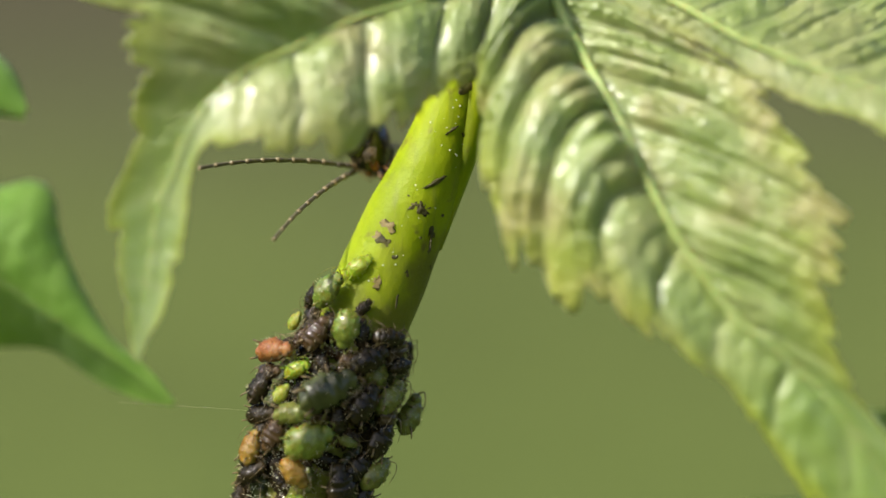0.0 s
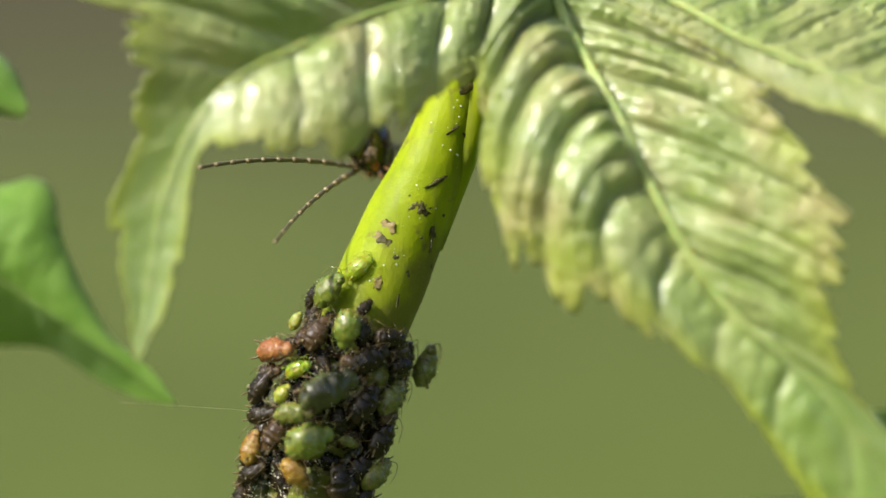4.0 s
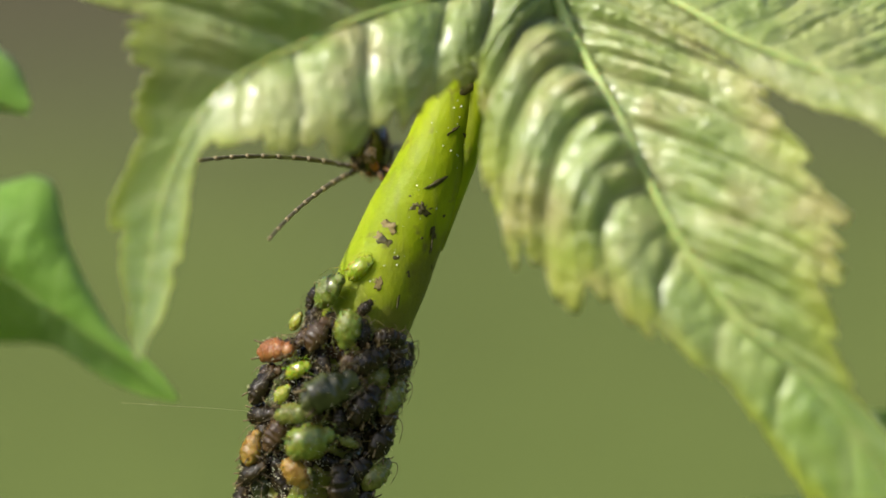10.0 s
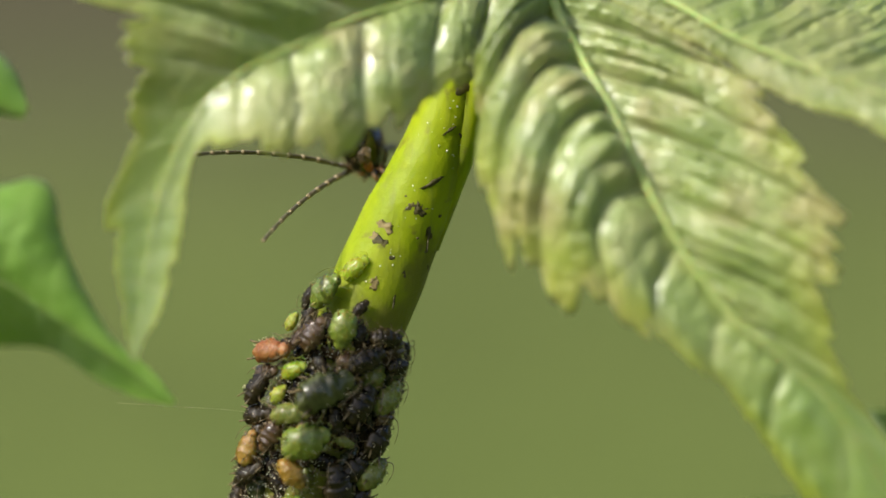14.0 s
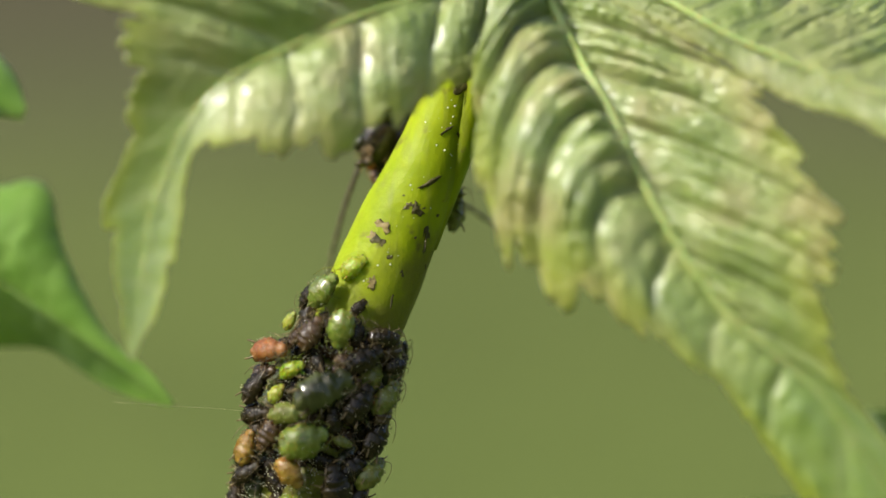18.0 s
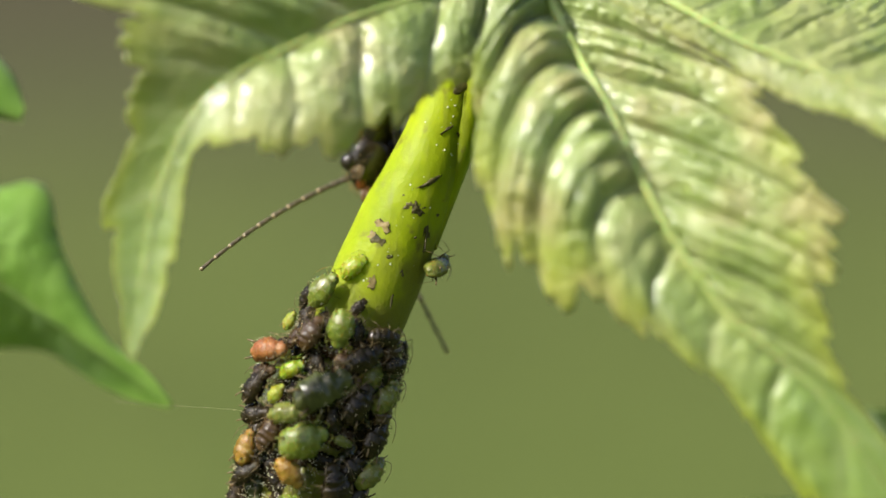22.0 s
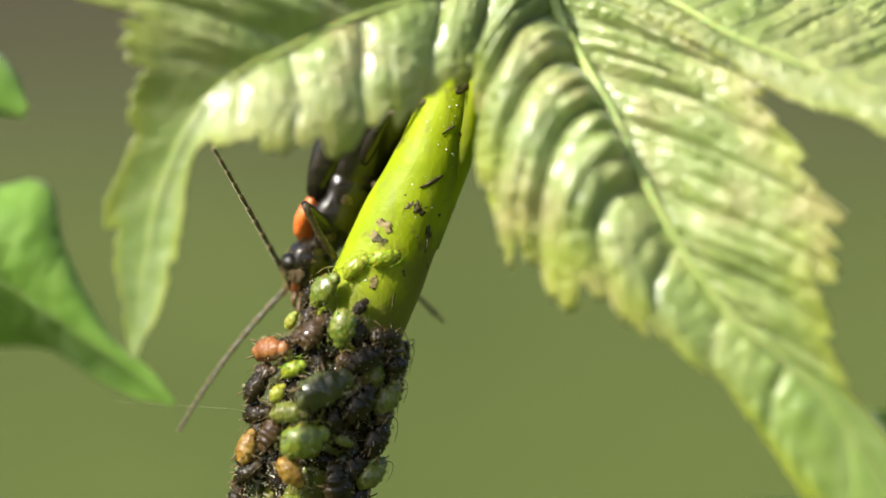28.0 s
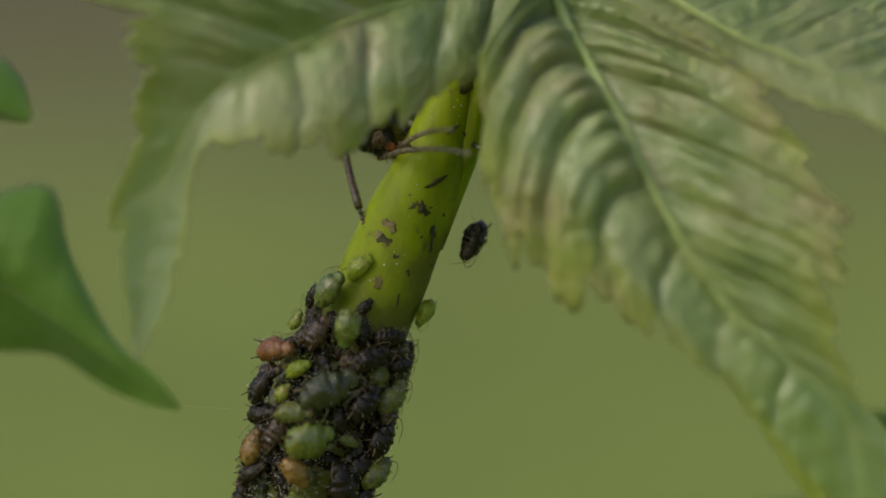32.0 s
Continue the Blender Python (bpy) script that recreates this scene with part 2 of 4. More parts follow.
def blob(bm, centre, size, seg=12, rings=8, turn=None, ridges=0, depth=0.0, rough=0.0, egg=0.0, grit=2.5, square=1.0):
    """A rounded body, long axis y; ridges cross it, egg widens its rear."""
    c = Vector(centre)
    rows = []
    for i in range(1, rings):
        a = math.pi * i / rings
        row = []
        y = math.cos(a)
        w = math.sin(a) ** square * (1 - egg * y)
        if ridges:
            w *= 1 - depth * (0.5 + 0.5 * math.cos(y * ridges * math.pi))
        for j in range(seg):
            b = 2 * math.pi * j / seg
            c1, s1 = math.cos(b), math.sin(b)
            q = Vector((w * math.copysign(abs(c1) ** square, c1) * size[0], y * size[1], w * math.copysign(abs(s1) ** square, s1) * size[2]))
            if rough:
                q *= 1 + rough * noise.noise(q * grit + c)
            if turn:
                q = turn @ q
            row.append(bm.verts.new(c + q))
        rows.append(row)
    for r, q in zip(rows, rows[1:]):
        for j in range(seg):
            bm.faces.new((r[j], q[j], q[(j + 1) % seg], r[(j + 1) % seg]))
    for row, s in ((rows[0], 1), (rows[-1], -1)):
        q = Vector((0, s * size[1], 0))
        v = bm.verts.new(c + (turn @ q if turn else q))
        for j in range(seg):
            bm.faces.new((v, row[j], row[(j + 1) % seg]) if s > 0 else (v, row[(j + 1) % seg], row[j]))


def mesh():
    return bmesh.new()


# ---- the ground: a meadow that rises into a bare bank ----
def ground():
    ys = [-400, -40, -6, -2, 0, 1, 1.6] + [2 + 0.25 * i for i in range(25)] + [9, 12, 20, 60, 400]
    xs = [-400, -40, -8] + [-4 + i for i in range(9)] + [8, 40, 400]
    bm = mesh()
    grid = []
    for y in ys:
        z = 0 if y < 2 else (y - 2) * 0.577 if y < 8 else 3.46 + (y - 8) * 0.02
        grid.append([bm.verts.new((x * 1000, y * 1000, z * 1000 + (30 * noise.noise((x, y, 0)) if 1.5 < y < 12 else 0))) for x in xs])
    for r, q in zip(grid, grid[1:]):
        for j in range(len(xs) - 1):
            bm.faces.new((r[j], r[j + 1], q[j + 1], q[j]))
    ob = part("ground", bm, HILL, None)
    tagged(ob, "green meadow rising to a bare brown bank", "ground", kind="structure")


ground()

# ---- the shoot ----
AXIS = [plan(330, 2600, 30), plan(420, 1500, 8), plan(518, 960), plan(566, 800), plan(625, 620), plan(673, 500), plan(715, 400),
        plan(757, 310), plan(792, 210), plan(818, 130, -0.5), plan(850, 40, -2), plan(880, -60, -4)]
RAD = [2.9, 2.8, 2.6, 2.55, 2.6, 2.66, 2.5, 2.22, 1.78, 1.45, 1.4, 1.35]
SHOOT_AT = AXIS[5]
UP = (AXIS[7] - AXIS[4]).normalized()
STEM_TURN = Matrix((Vector((0, 1, 0)).cross(UP).normalized(), Vector((0, 1, 0)), UP)).transposed()   # z along the stem, y away
if STEM_TURN.determinant() < 0:
    STEM_TURN.col[0] *= -1
MOVING = []      # what sways with the shoot


def shoot():
    root = empty("vine_shoot", SHOOT_AT)
    base = [Vector((AXIS[0].x - 4, 40, 0))]
    pts = spline([p - SHOOT_AT for p in base + AXIS], 90)
    rad = [v.x for v in spline([Vector((r, 0, 0)) for r in [3.2] + RAD], 90)]
    bm = mesh()
    tube(bm, pts, [r * (1 + 0.03 * noise.noise(p * 0.4)) for r, p in zip(rad, pts)], 28)
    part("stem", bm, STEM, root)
    # the leaf stalk that leaves the stem and runs up beside it
    bm = mesh()
    run = spline([p - SHOOT_AT for p in (plan(770, 440, -0.2), plan(797, 350, -0.4), plan(824, 260, -0.5), plan(845, 180, -0.8), plan(876, 90, -1.8), plan(925, -40, -4))], 24)
    tube(bm, run, [0.4 + 0.5 * min(1, i / 9) for i in range(24)], 14)
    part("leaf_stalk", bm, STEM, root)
    rng = random.Random(4)
    # dark scars and flecks
    for x, y, w, h, a in ((828, 157, 20, 9, -25), (735, 367, 16, 8, -10), (770, 325, 26, 5, -30), (764, 398, 5, 54, 5), (681, 430, 13, 12, 0),
                          (634, 462, 6, 8, 0), (800, 232, 18, 3, -40), (705, 520, 4, 22, 8), (722, 350, 6, 4, 0), (820, 240, 4, 4, 0), (690, 395, 5, 4, 0), (826, 342, 7, 12, 0), (800, 400, 9, 14, 5), (788, 435, 8, 14, 5), (776, 462, 8, 18, 5),
                          (750, 372, 12, 14, 10), (768, 405, 8, 22, 6), (782, 372, 10, 10, 0), (758, 440, 9, 12, 0), (712, 300, 5, 3, 0), (745, 420, 4, 5, 0), (700, 455, 6, 4, 0), (748, 205, 5, 7, 0), (722, 480, 5, 12, 10), (744, 530, 10, 10, 0)):
        p = plan(x, y)
        put_mark(root, p, w / 17, h / 17, a, SPOT, "blemish")
    for x, y, w, h, a in ((681, 405, 25, 17, -15), (672, 424, 11, 13, 0), (668, 500, 9, 14, 10)):
        put_mark(root, plan(x, y), w / 17, h / 17, a, SCAB, "scab")
    bm = mesh()
    for i in range(90):
        p = plan(0, rng.uniform(150, 500))
        c, r = axis_at(p.z)
        f = rng.uniform(-1.3, 1.3)
        q = c + Vector((math.sin(f) * r, -math.cos(f) * r, 0))
        s = rng.uniform(0.025, 0.075)
        blob(bm, q - SHOOT_AT, (s, s, s), 6, 4)
    tagged(part("sap_speckle", bm, SAP_AND_GLINT, root, "tiny pale sap beads"), kind="stuff")
    tagged(root, "bright yellow-green vine shoot with dark scars", "plant stem")
    MOVING.append(root)


def axis_at(z):
    for a, b, r, s in zip(AXIS, AXIS[1:], RAD, RAD[1:]):
        if a.z <= z <= b.z:
            t = (z - a.z) / (b.z - a.z)
            return a.lerp(b, t), r + (s - r) * t
    return AXIS[-1], RAD[-1]


def put_mark(root, p, w, h, a, material, name):
    """A low crust on the stem's near side."""
    c, r = axis_at(p.z)
    off = max(-0.95, min(0.95, (p.x - c.x) / r))
    f = math.asin(off)
    n = Vector((math.sin(f), -math.cos(f), 0))
    q = c + n * (r * 1.0)
    right = Vector((n.y, -n.x, 0)) * -1
    turn = Matrix((right, Vector((0, 0, 1)), n)).transposed() @ Matrix.Rotation(radians(-a), 3, "Z")
    bm = mesh()
    blob(bm, q - SHOOT_AT, (w / 2.2, h / 2.2, 0.035), 18, 10, turn, rough=1.1, grit=7.0)
    part(name, bm, material, root)


shoot()


# ---- leaves ----
def blade_half(bm, uvl, mid, ctl, edge, nu, nv, steps, swell, teeth, sign, grain, fine, rest, most):
    """Half of a lobe: rows run from the midrib over a control line to the toothed edge; the blade swells between its side veins."""
    m, c, e = spline(mid, nu), spline(ctl, nu), spline(edge, nu)
    grid = []
    for i in range(nu):
        u = i / (nu - 1) * steps
        # one large tooth to each side vein, leaning to the tip, with two small ones on its back
        at = u + (0.35 if sign > 0 else 0.72)
        k, ph = int(at), at % 1.0
        size = 0.6 + 0.5 * ((k * 7 + (3 if sign > 0 else 0)) % 5) / 4
        small = (u * 3.0 + 0.2) % 1.0
        bite = teeth * (size * min(ph / 0.72, (1 - ph) / 0.28) ** 0.75 - 0.5 + 0.34 * min(small / 0.7, (1 - small) / 0.3))
        bite += teeth * 0.45 * noise.noise(Vector((u * 5, sign * 3.0, 0)))
        bite *= min(1.0, 0.15 + u / 2.2)
        bite *= max(1.0, min(most, 8.0 / max(0.1, (e[i] - m[i]).length))) if i < 0.85 * nu else 1.0
        row = []
        for j in range(nv):
            v = j / (nv - 1)
            w = v * (1 + bite * v ** 3)
            p = m[i] * (1 - w) ** 2 + c[i] * (2 * w * (1 - w)) + e[i] * w * w
            row.append(p)
        grid.append(row)
    out = []
    for i in range(nu):
        row = []
        u = i / (nu - 1) * steps
        fade = min(1.0, (nu - 1 - i) / (nu * 0.12))
        calm = max(0.12, 1.15 - rest * u / steps)
        for j in range(nv):
            v = j / (nv - 1)
            du = grid[min(i + 1, nu - 1)][j] - grid[max(i - 1, 0)][j]
            dv = grid[i][min(j + 1, nv - 1)] - grid[i][max(j - 1, 0)]
            n = du.cross(dv)
            n = n.normalized() * (-1 if n.y > 0 else 1) if n.length > 1e-9 else Vector((0, -1, 0))
            uw = u + 0.16 * noise.noise(Vector((u * 1.3, v * 2.5, sign * 7.0))) * min(1, v * 3)
            some = fine * max(0.0, 0.55 + 1.5 * noise.noise(Vector((u * 1.1, v * 3.0, sign * 5.0 + 20))))
            h = swell * min(1, 0.25 + calm) * (abs(math.sin(uw * math.pi)) ** 0.6 - 0.6 + some * abs(math.sin(uw * 3 * math.pi + 1.2 * v))) * min(1, v * 4) * fade * (1 - 0.7 * v) * min(1.0, ((e[i] - m[i]).length / 8.0) ** 2)
            q = grid[i][j]
            w = Vector((u * 2.6, v * 3.2, sign))
            h += (0.3 + 0.7 * calm) * grain * noise.noise(q * 0.9) + calm * grain * (0.6 * (abs(noise.noise(w * 2.4)) - 0.2) + 1.2 * abs(noise.noise(q * 2.0)) + 0.7 * noise.noise(q * 3.2))
            row.append(bm.verts.new(q + n * h))
        out.append(row)
    for i in range(nu - 1):
        for j in range(nv - 1):
            f = bm.faces.new((out[i][j], out[i + 1][j], out[i + 1][j + 1], out[i][j + 1]))
            for loop, (a, b) in zip(f.loops, ((i, j), (i + 1, j), (i + 1, j + 1), (i, j + 1))):
                loop[uvl].uv = (a / (nu - 1) * steps + (0 if sign > 0 else 40), sign * b / (nv - 1))


def lobe(root, base, mid, halves, steps, swell, teeth, material, grain=0.1, rib=0.34, nu=150, nv=30, thick=0.12, far_teeth=1.0, shift=0.0, rest=1.5, most=1.0):
    bm = mesh()
    uvl = bm.loops.layers.uv.new("UVMap")
    mid = [plan(x, y, d + shift) - base for x, y, d in mid]
    for sign, (ctl, edge, sw, fine) in zip((1, -1), halves):
        blade_half(bm, uvl, mid, [plan(x, y, d + shift) - base for x, y, d in ctl], [plan(x, y, d + shift) - base for x, y, d in edge], nu, nv, steps, swell * sw, teeth if sign > 0 else teeth * far_teeth, sign, grain, fine, rest, most)
    ob = part("blade", bm, material, root)
    md = ob.modifiers.new("thickness", "SOLIDIFY")
    md.thickness, md.offset = thick / 1000, 0
    bm = mesh()
    run = spline(mid, 60)
    tube(bm, [p + Vector((0, -0.12 - rib * 1.5, 0)) for p in run], [rib * (1 - 0.9 * i / 59) for i in range(60)], 10)
    part("midrib", bm, VEIN, root)
    return ob


def big_leaf():
    base = plan(940, -40, -4)
    root = empty("vine_leaf", base)
    # the lobe that hangs down over the right of the shoot
    mid = [(955, -100, 1.0), (992, 25, -0.3), (1042, 118, -1.5), (1092, 207, -3), (1150, 330, -4.7), (1215, 445, -5.6), (1300, 560, -6.4), (1400, 645, -6.7), (1510, 765, -6.9), (1690, 1060, -6.9)]
    ctl = [(870, -70, -3), (885, 20, -4.5), (900, 70, -6), (950, 170, -7.5), (1030, 330, -8), (1120, 480, -7.2), (1240, 600, -7.3), (1360, 720, -7.2), (1480, 860, -7.2), (1688, 1062, -7)]
    edge = [(868, 110, -2.5), (860, 260, -3.5), (886, 385, -5), (962, 472, -6), (1090, 540, -6.9), (1195, 608, -7.5), (1290, 685, -7), (1375, 800, -6.8), (1500, 945, -6.8), (1687, 1064, -7)]
    ctr = [(1072, -40, 0), (1160, 60, -1.3), (1215, 170, -2.9), (1280, 270, -4.4), (1305, 390, -6.1), (1345, 500, -6.6), (1400, 605, -6.8), (1465, 675, -7), (1550, 775, -7.1), (1691, 1059, -7)]
    edr = [(1195, 50, -2.4), (1335, 150, -4.4), (1398, 262, -5.4), (1484, 380, -6.4), (1462, 478, -6.8), (1470, 580, -6.9), (1492, 665, -6.8), (1530, 730, -6.7), (1585, 800, -6.7), (1692, 1058, -7)]
    lobe(root, base, mid, ((ctl, edge, 1.4, 0.4), (ctr, edr, 0.85, 0.5)), 9, 1.6, 0.13, LEAF, nu=280, nv=56, rest=1.15, most=3.2, shift=-6.5, grain=0.13, rib=0.36, far_teeth=1.1)
    # the lobe that reaches left and droops
    mid = [(950, -60, -3), (880, -45, -4), (790, -15, -5.5), (640, 30, -8), (520, 85, -9.3), (430, 130, -10), (352, 200, -10.3), (285, 345, -10.3), (258, 500, -10.6), (240, 640, -11)]
    ctl = [(905, 10, -4), (855, 50, -6.5), (780, 60, -8), (660, 105, -10.2), (540, 155, -11.2), (440, 185, -11.2), (362, 230, -10.6), (312, 360, -10.4), (278, 510, -10.7), (241, 641, -11)]
    edge = [(868, 110, -4), (850, 128, -6), (760, 172, -8), (650, 228, -9.8), (525, 262, -11), (430, 246, -11.3), (352, 270, -10.7), (328, 390, -10.6), (296, 520, -10.8), (243, 643, -11)]
    ctr = [(950, -100, 1), (850, -100, -3), (720, -70, -6.2), (570, -30, -9.6), (430, 30, -11.0), (345, 105, -11.1), (300, 205, -10.6), (248, 350, -10.4), (236, 500, -10.7), (240, 641, -11)]
    edr = [(930, -160, 2), (750, -160, -4), (560, -120, -9.2), (400, -60, -11.5), (225, -2, -12.3), (246, 98, -12.1), (250, 195, -11.1), (208, 375, -10.7), (218, 500, -10.9), (238, 642, -11)]
    lobe(root, base, mid, ((ctl, edge, 1.0, 0.12), (ctr, edr, 0.5, 0.3)), 9, 2.1, 0.21, LEAF, nu=280, nv=48, far_teeth=1.5, shift=-2, grain=0.12, rib=0.18)
    # the lobe that reaches away to the upper right; the two blades meet in a valley
    mid = [(960, -70, 0.5), (1080, -50, -0.5), (1200, 8, -2.5), (1300, 65, -4), (1400, 108, -5), (1500, 145, -6), (1640, 200, -7.2), (1800, 320, -8)]
    ctl = [(1000, -45, -0.8), (1130, 0, -2), (1240, 55, -3.6), (1325, 105, -5), (1410, 148, -6.2), (1508, 180, -7.4), (1645, 240, -8.4), (1800, 324, -8)]
    edge = [(1040, -20, -1.5), (1170, 44, -2.9), (1280, 100, -4.3), (1345, 146, -5.4), (1425, 186, -7), (1510, 208, -8), (1640, 275, -9), (1798, 328, -8)]
    ctr = [(1080, -120, 2), (1220, -110, 2), (1340, -50, 0.5), (1440, 10, -1), (1540, 60, -2), (1640, 110, -3), (1720, 190, -5), (1805, 318, -8)]
    edr = [(1160, -240, 6), (1350, -240, 6), (1480, -180, 5), (1580, -110, 4), (1680, -40, 3), (1760, 50, 1), (1790, 170, -2), (1808, 316, -8)]
    lobe(root, base, mid, ((ctl, edge, 0.4, 0.2), (ctr, edr, 0.7, 0.5)), 12, 1.0, 0.10, LEAF_FAR, nu=280, nv=52, shift=-5.9, grain=0.17, rib=0.24, rest=0.4)
    tagged(root, "young pleated vine leaf with toothed bronze-tinged edges", "leaf")
    MOVING.append(root)


def side_leaf():
    base = plan(-420, 420, 9)
    root = empty("fresh_leaf", base)
    mid = [(-420, 420, 9), (-260, 430, 9), (-120, 460, 8.5), (0, 500, 8.5), (90, 560, 8.5), (190, 630, 8.5), (260, 680, 8.5), (308, 716, 8.5)]
    up = [(-420, 300, 8), (-260, 330, 7.5), (-120, 390, 6.5), (10, 420, 6.5), (90, 480, 7.5), (185, 595, 8), (262, 664, 8.5), (309, 714, 8.5)]
    upe = [(-420, 200, 12), (-260, 260, 12), (-80, 350, 11), (70, 322, 10.5), (118, 450, 9.5), (190, 590, 9), (264, 655, 8.5), (310, 712, 8.5)]
    lo = [(-420, 520, 11), (-260, 510, 11), (-120, 530, 11), (0, 560, 11), (90, 600, 10.5), (180, 655, 10), (250, 692, 9), (307, 718, 8.5)]
    loe = [(-420, 620, 15), (-260, 590, 15), (-120, 600, 14), (0, 612, 13), (85, 618, 12), (170, 672, 11), (240, 704, 9.5), (306, 719, 8.5)]
    lobe(root, base, mid, ((up, upe, 1, 0), (lo, loe, 1, 0)), 7, 0.25, 0.02, LEAF2, 0.15, 0.05, 110, 22)
    mid = [(-400, 400, 9), (-260, 330, 9), (-120, 250, 9), (-40, 190, 9), (40, 205, 9)]
    up = [(-400, 300, 8), (-260, 220, 8), (-120, 120, 8), (-40, 110, 8), (44, 200, 9)]
    upe = [(-380, 160, 11), (-240, 100, 11), (-100, 60, 11), (10, 110, 10.5), (50, 195, 9)]
    lo = [(-400, 410, 11), (-260, 350, 11), (-120, 270, 11), (-40, 205, 11), (42, 208, 9)]
    loe = [(-390, 420, 13), (-250, 370, 13), (-110, 290, 12), (-40, 212, 11), (45, 210, 9)]
    lobe(root, base, mid, ((up, upe, 1, 0), (lo, loe, 1, 0)), 6, 0.2, 0.02, LEAF2, 0.15, 0.12, 70, 16)
    bm = mesh()
    foot = Vector((plan(-560, 0).x, 12, 0))
    tube(bm, [p - base for p in spline([plan(-400, 420, 9), plan(-480, 440, 10), plan(-540, 700, 12), foot], 24)], [0.9] * 24, 10)
    part("leaf_stalk", bm, STEM, root)
    tagged(root, "smooth fresh green leaf with a drooping pointed lobe", "leaf")
    return root


big_leaf()
SIDE_LEAF = side_leaf()


# ---- the aphids ----
def aphid_model(material, label, ridges=6, depth=0.12, slim=1.0, limb=None):
    """An aphid 2 mm long on its feet: long axis y, head forward, back up."""
    root = empty("aphid", (0, 0, 0))
    bm = mesh()
    blob(bm, (0, -0.1, 0.5), (0.60 * slim, 0.86, 0.52), 16, 26, ridges=ridges, depth=depth, rough=0.22, egg=0.14, grit=3.2)
    body = part("body", bm, material, root)
    bm = mesh()
    blob(bm, (0, 0.66, 0.42), (0.36, 0.28, 0.28), 10, 7)
    part("head", bm, material, root)
    for s in (-1, 1):
        bm = mesh()
        blob(bm, (0.22 * s, 0.85, 0.5), (0.06, 0.06, 0.06), 6, 5)
        part("eye", bm, B_BLACK, root)
        bm = mesh()
        tube(bm, spline([(0.1 * s, 0.95, 0.45), (0.26 * s, 1.08, 0.66), (0.48 * s, 0.75, 0.86), (0.62 * s, 0.15, 0.95)], 8), [0.028, 0.022, 0.02, 0.02, 0.018, 0.016, 0.014, 0.01], 5)
        part("antenna", bm, limb or LIMB, root)
        bm = mesh()
        tube(bm, [(0.3 * s, -0.6, 0.75), (0.36 * s, -0.78, 0.86), (0.4 * s, -0.95, 0.93)], [0.05, 0.04, 0.035], 6)
        part("cornicle", bm, limb or LIMB, root)
        for y, o in ((0.5, 0.45), (0.2, 0.05), (-0.1, -0.6)):
            bm = mesh()
            tube(bm, [(0.25 * s, y, 0.3), (0.60 * s, y + o * 0.45, 0.55), (0.74 * s, y + o * 0.8, 0.25), (0.80 * s, y + o * 1.05, 0.0)], [0.026, 0.018, 0.013, 0.009], 5)
            part("leg", bm, limb or LIMB, root)
    bm = mesh()
    rng = random.Random(len(label))
    for i in range(13):
        a, t = rng.uniform(-1.5, 1.5), rng.uniform(-0.95, 0.9)
        w = math.sqrt(1 - t * t)
        n = Vector((w * math.sin(a), t, w * math.cos(a)))
        q = Vector((n.x * 0.56 * slim, n.y * 0.82 - 0.1, n.z * 0.48 + 0.5))
        tube(bm, [q, q + n * 0.13 + Vector((0, -0.05, 0))], [0.012, 0.005], 4)
    part("bristles", bm, WAX, root, "fine pale bristles")
    tagged(root, label, "aphid", "aphids on the shoot")
    return root


KINDS = {
    "k": aphid_model(A_BLACK, "glossy black aphid crowded on the shoot", 6, 0.13),
    "d": aphid_model(A_DGREEN, "dark green glossy aphid on the shoot", 6, 0.13),
    "g": aphid_model(A_GREEN, "plump translucent green aphid on the shoot", 4, 0.06, 1.15, A_OLIVE),
    "y": aphid_model(A_YELLOW, "small yellow-green aphid nymph among the others", 3, 0.04, 1.1),
    "b": aphid_model(A_BROWN, "dark brown shiny aphid on the shoot", 5, 0.17, 1.15),
    "a": aphid_model(A_AMBER, "amber-coloured swollen aphid on the shoot", 4, 0.08, 1.1),
    "r": aphid_model(A_RUST, "ribbed rust-orange swollen aphid on the shoot", 7, 0.26, 0.9),
    "p": aphid_model(A_PALE, "pale translucent green aphid on the bare stem", 4, 0.06, 1.0, A_PALE),
    "o": aphid_model(A_OLIVE, "olive green aphid on the shoot's rim", 5, 0.08, 0.9),
}
KINDS["s"] = aphid_model(A_OLIVE, "slender olive aphid wandering along the stem", 5, 0.08, 0.62)
USED = set()


def cluster_axis(z):
    c, r = axis_at(z)
    low = max(0.0, min(1.0, (plan(0, 560).z - z) / 4))
    deep = max(0.0, min(1.0, (plan(0, 700).z - z) / 6))
    return c + Vector((-0.35 * low - 0.25 * deep, 0, 0)), r * (1 - 0.16 * deep)


def sit(angle, z, lift, head):
    """A pose on the stem: angle round it (0 faces the lens, + to the right), height, lift off the stem, heading in degrees from straight up."""
    c, r = cluster_axis(z)
    f = radians(angle)
    n = Vector((math.sin(f), -math.cos(f), 0))
    n = (n - UP * n.dot(UP)).normalized()
    fwd = UP
    right = fwd.cross(n)
    turn = Matrix((right, fwd, n)).transposed() @ Matrix.Rotation(radians(-head), 3, "Z")
    return Matrix.Translation((c + n * (r + lift)) / 1000) @ turn.to_4x4()


def settle(kind, m, size):
    m = m @ Matrix.Scale(size, 4)
    src = KINDS[kind]
    if kind in USED:
        ob = copy_thing(src, m)
        ob.scale = (size,) * 3
        return ob
    USED.add(kind)
    src.matrix_basis = m
    return src


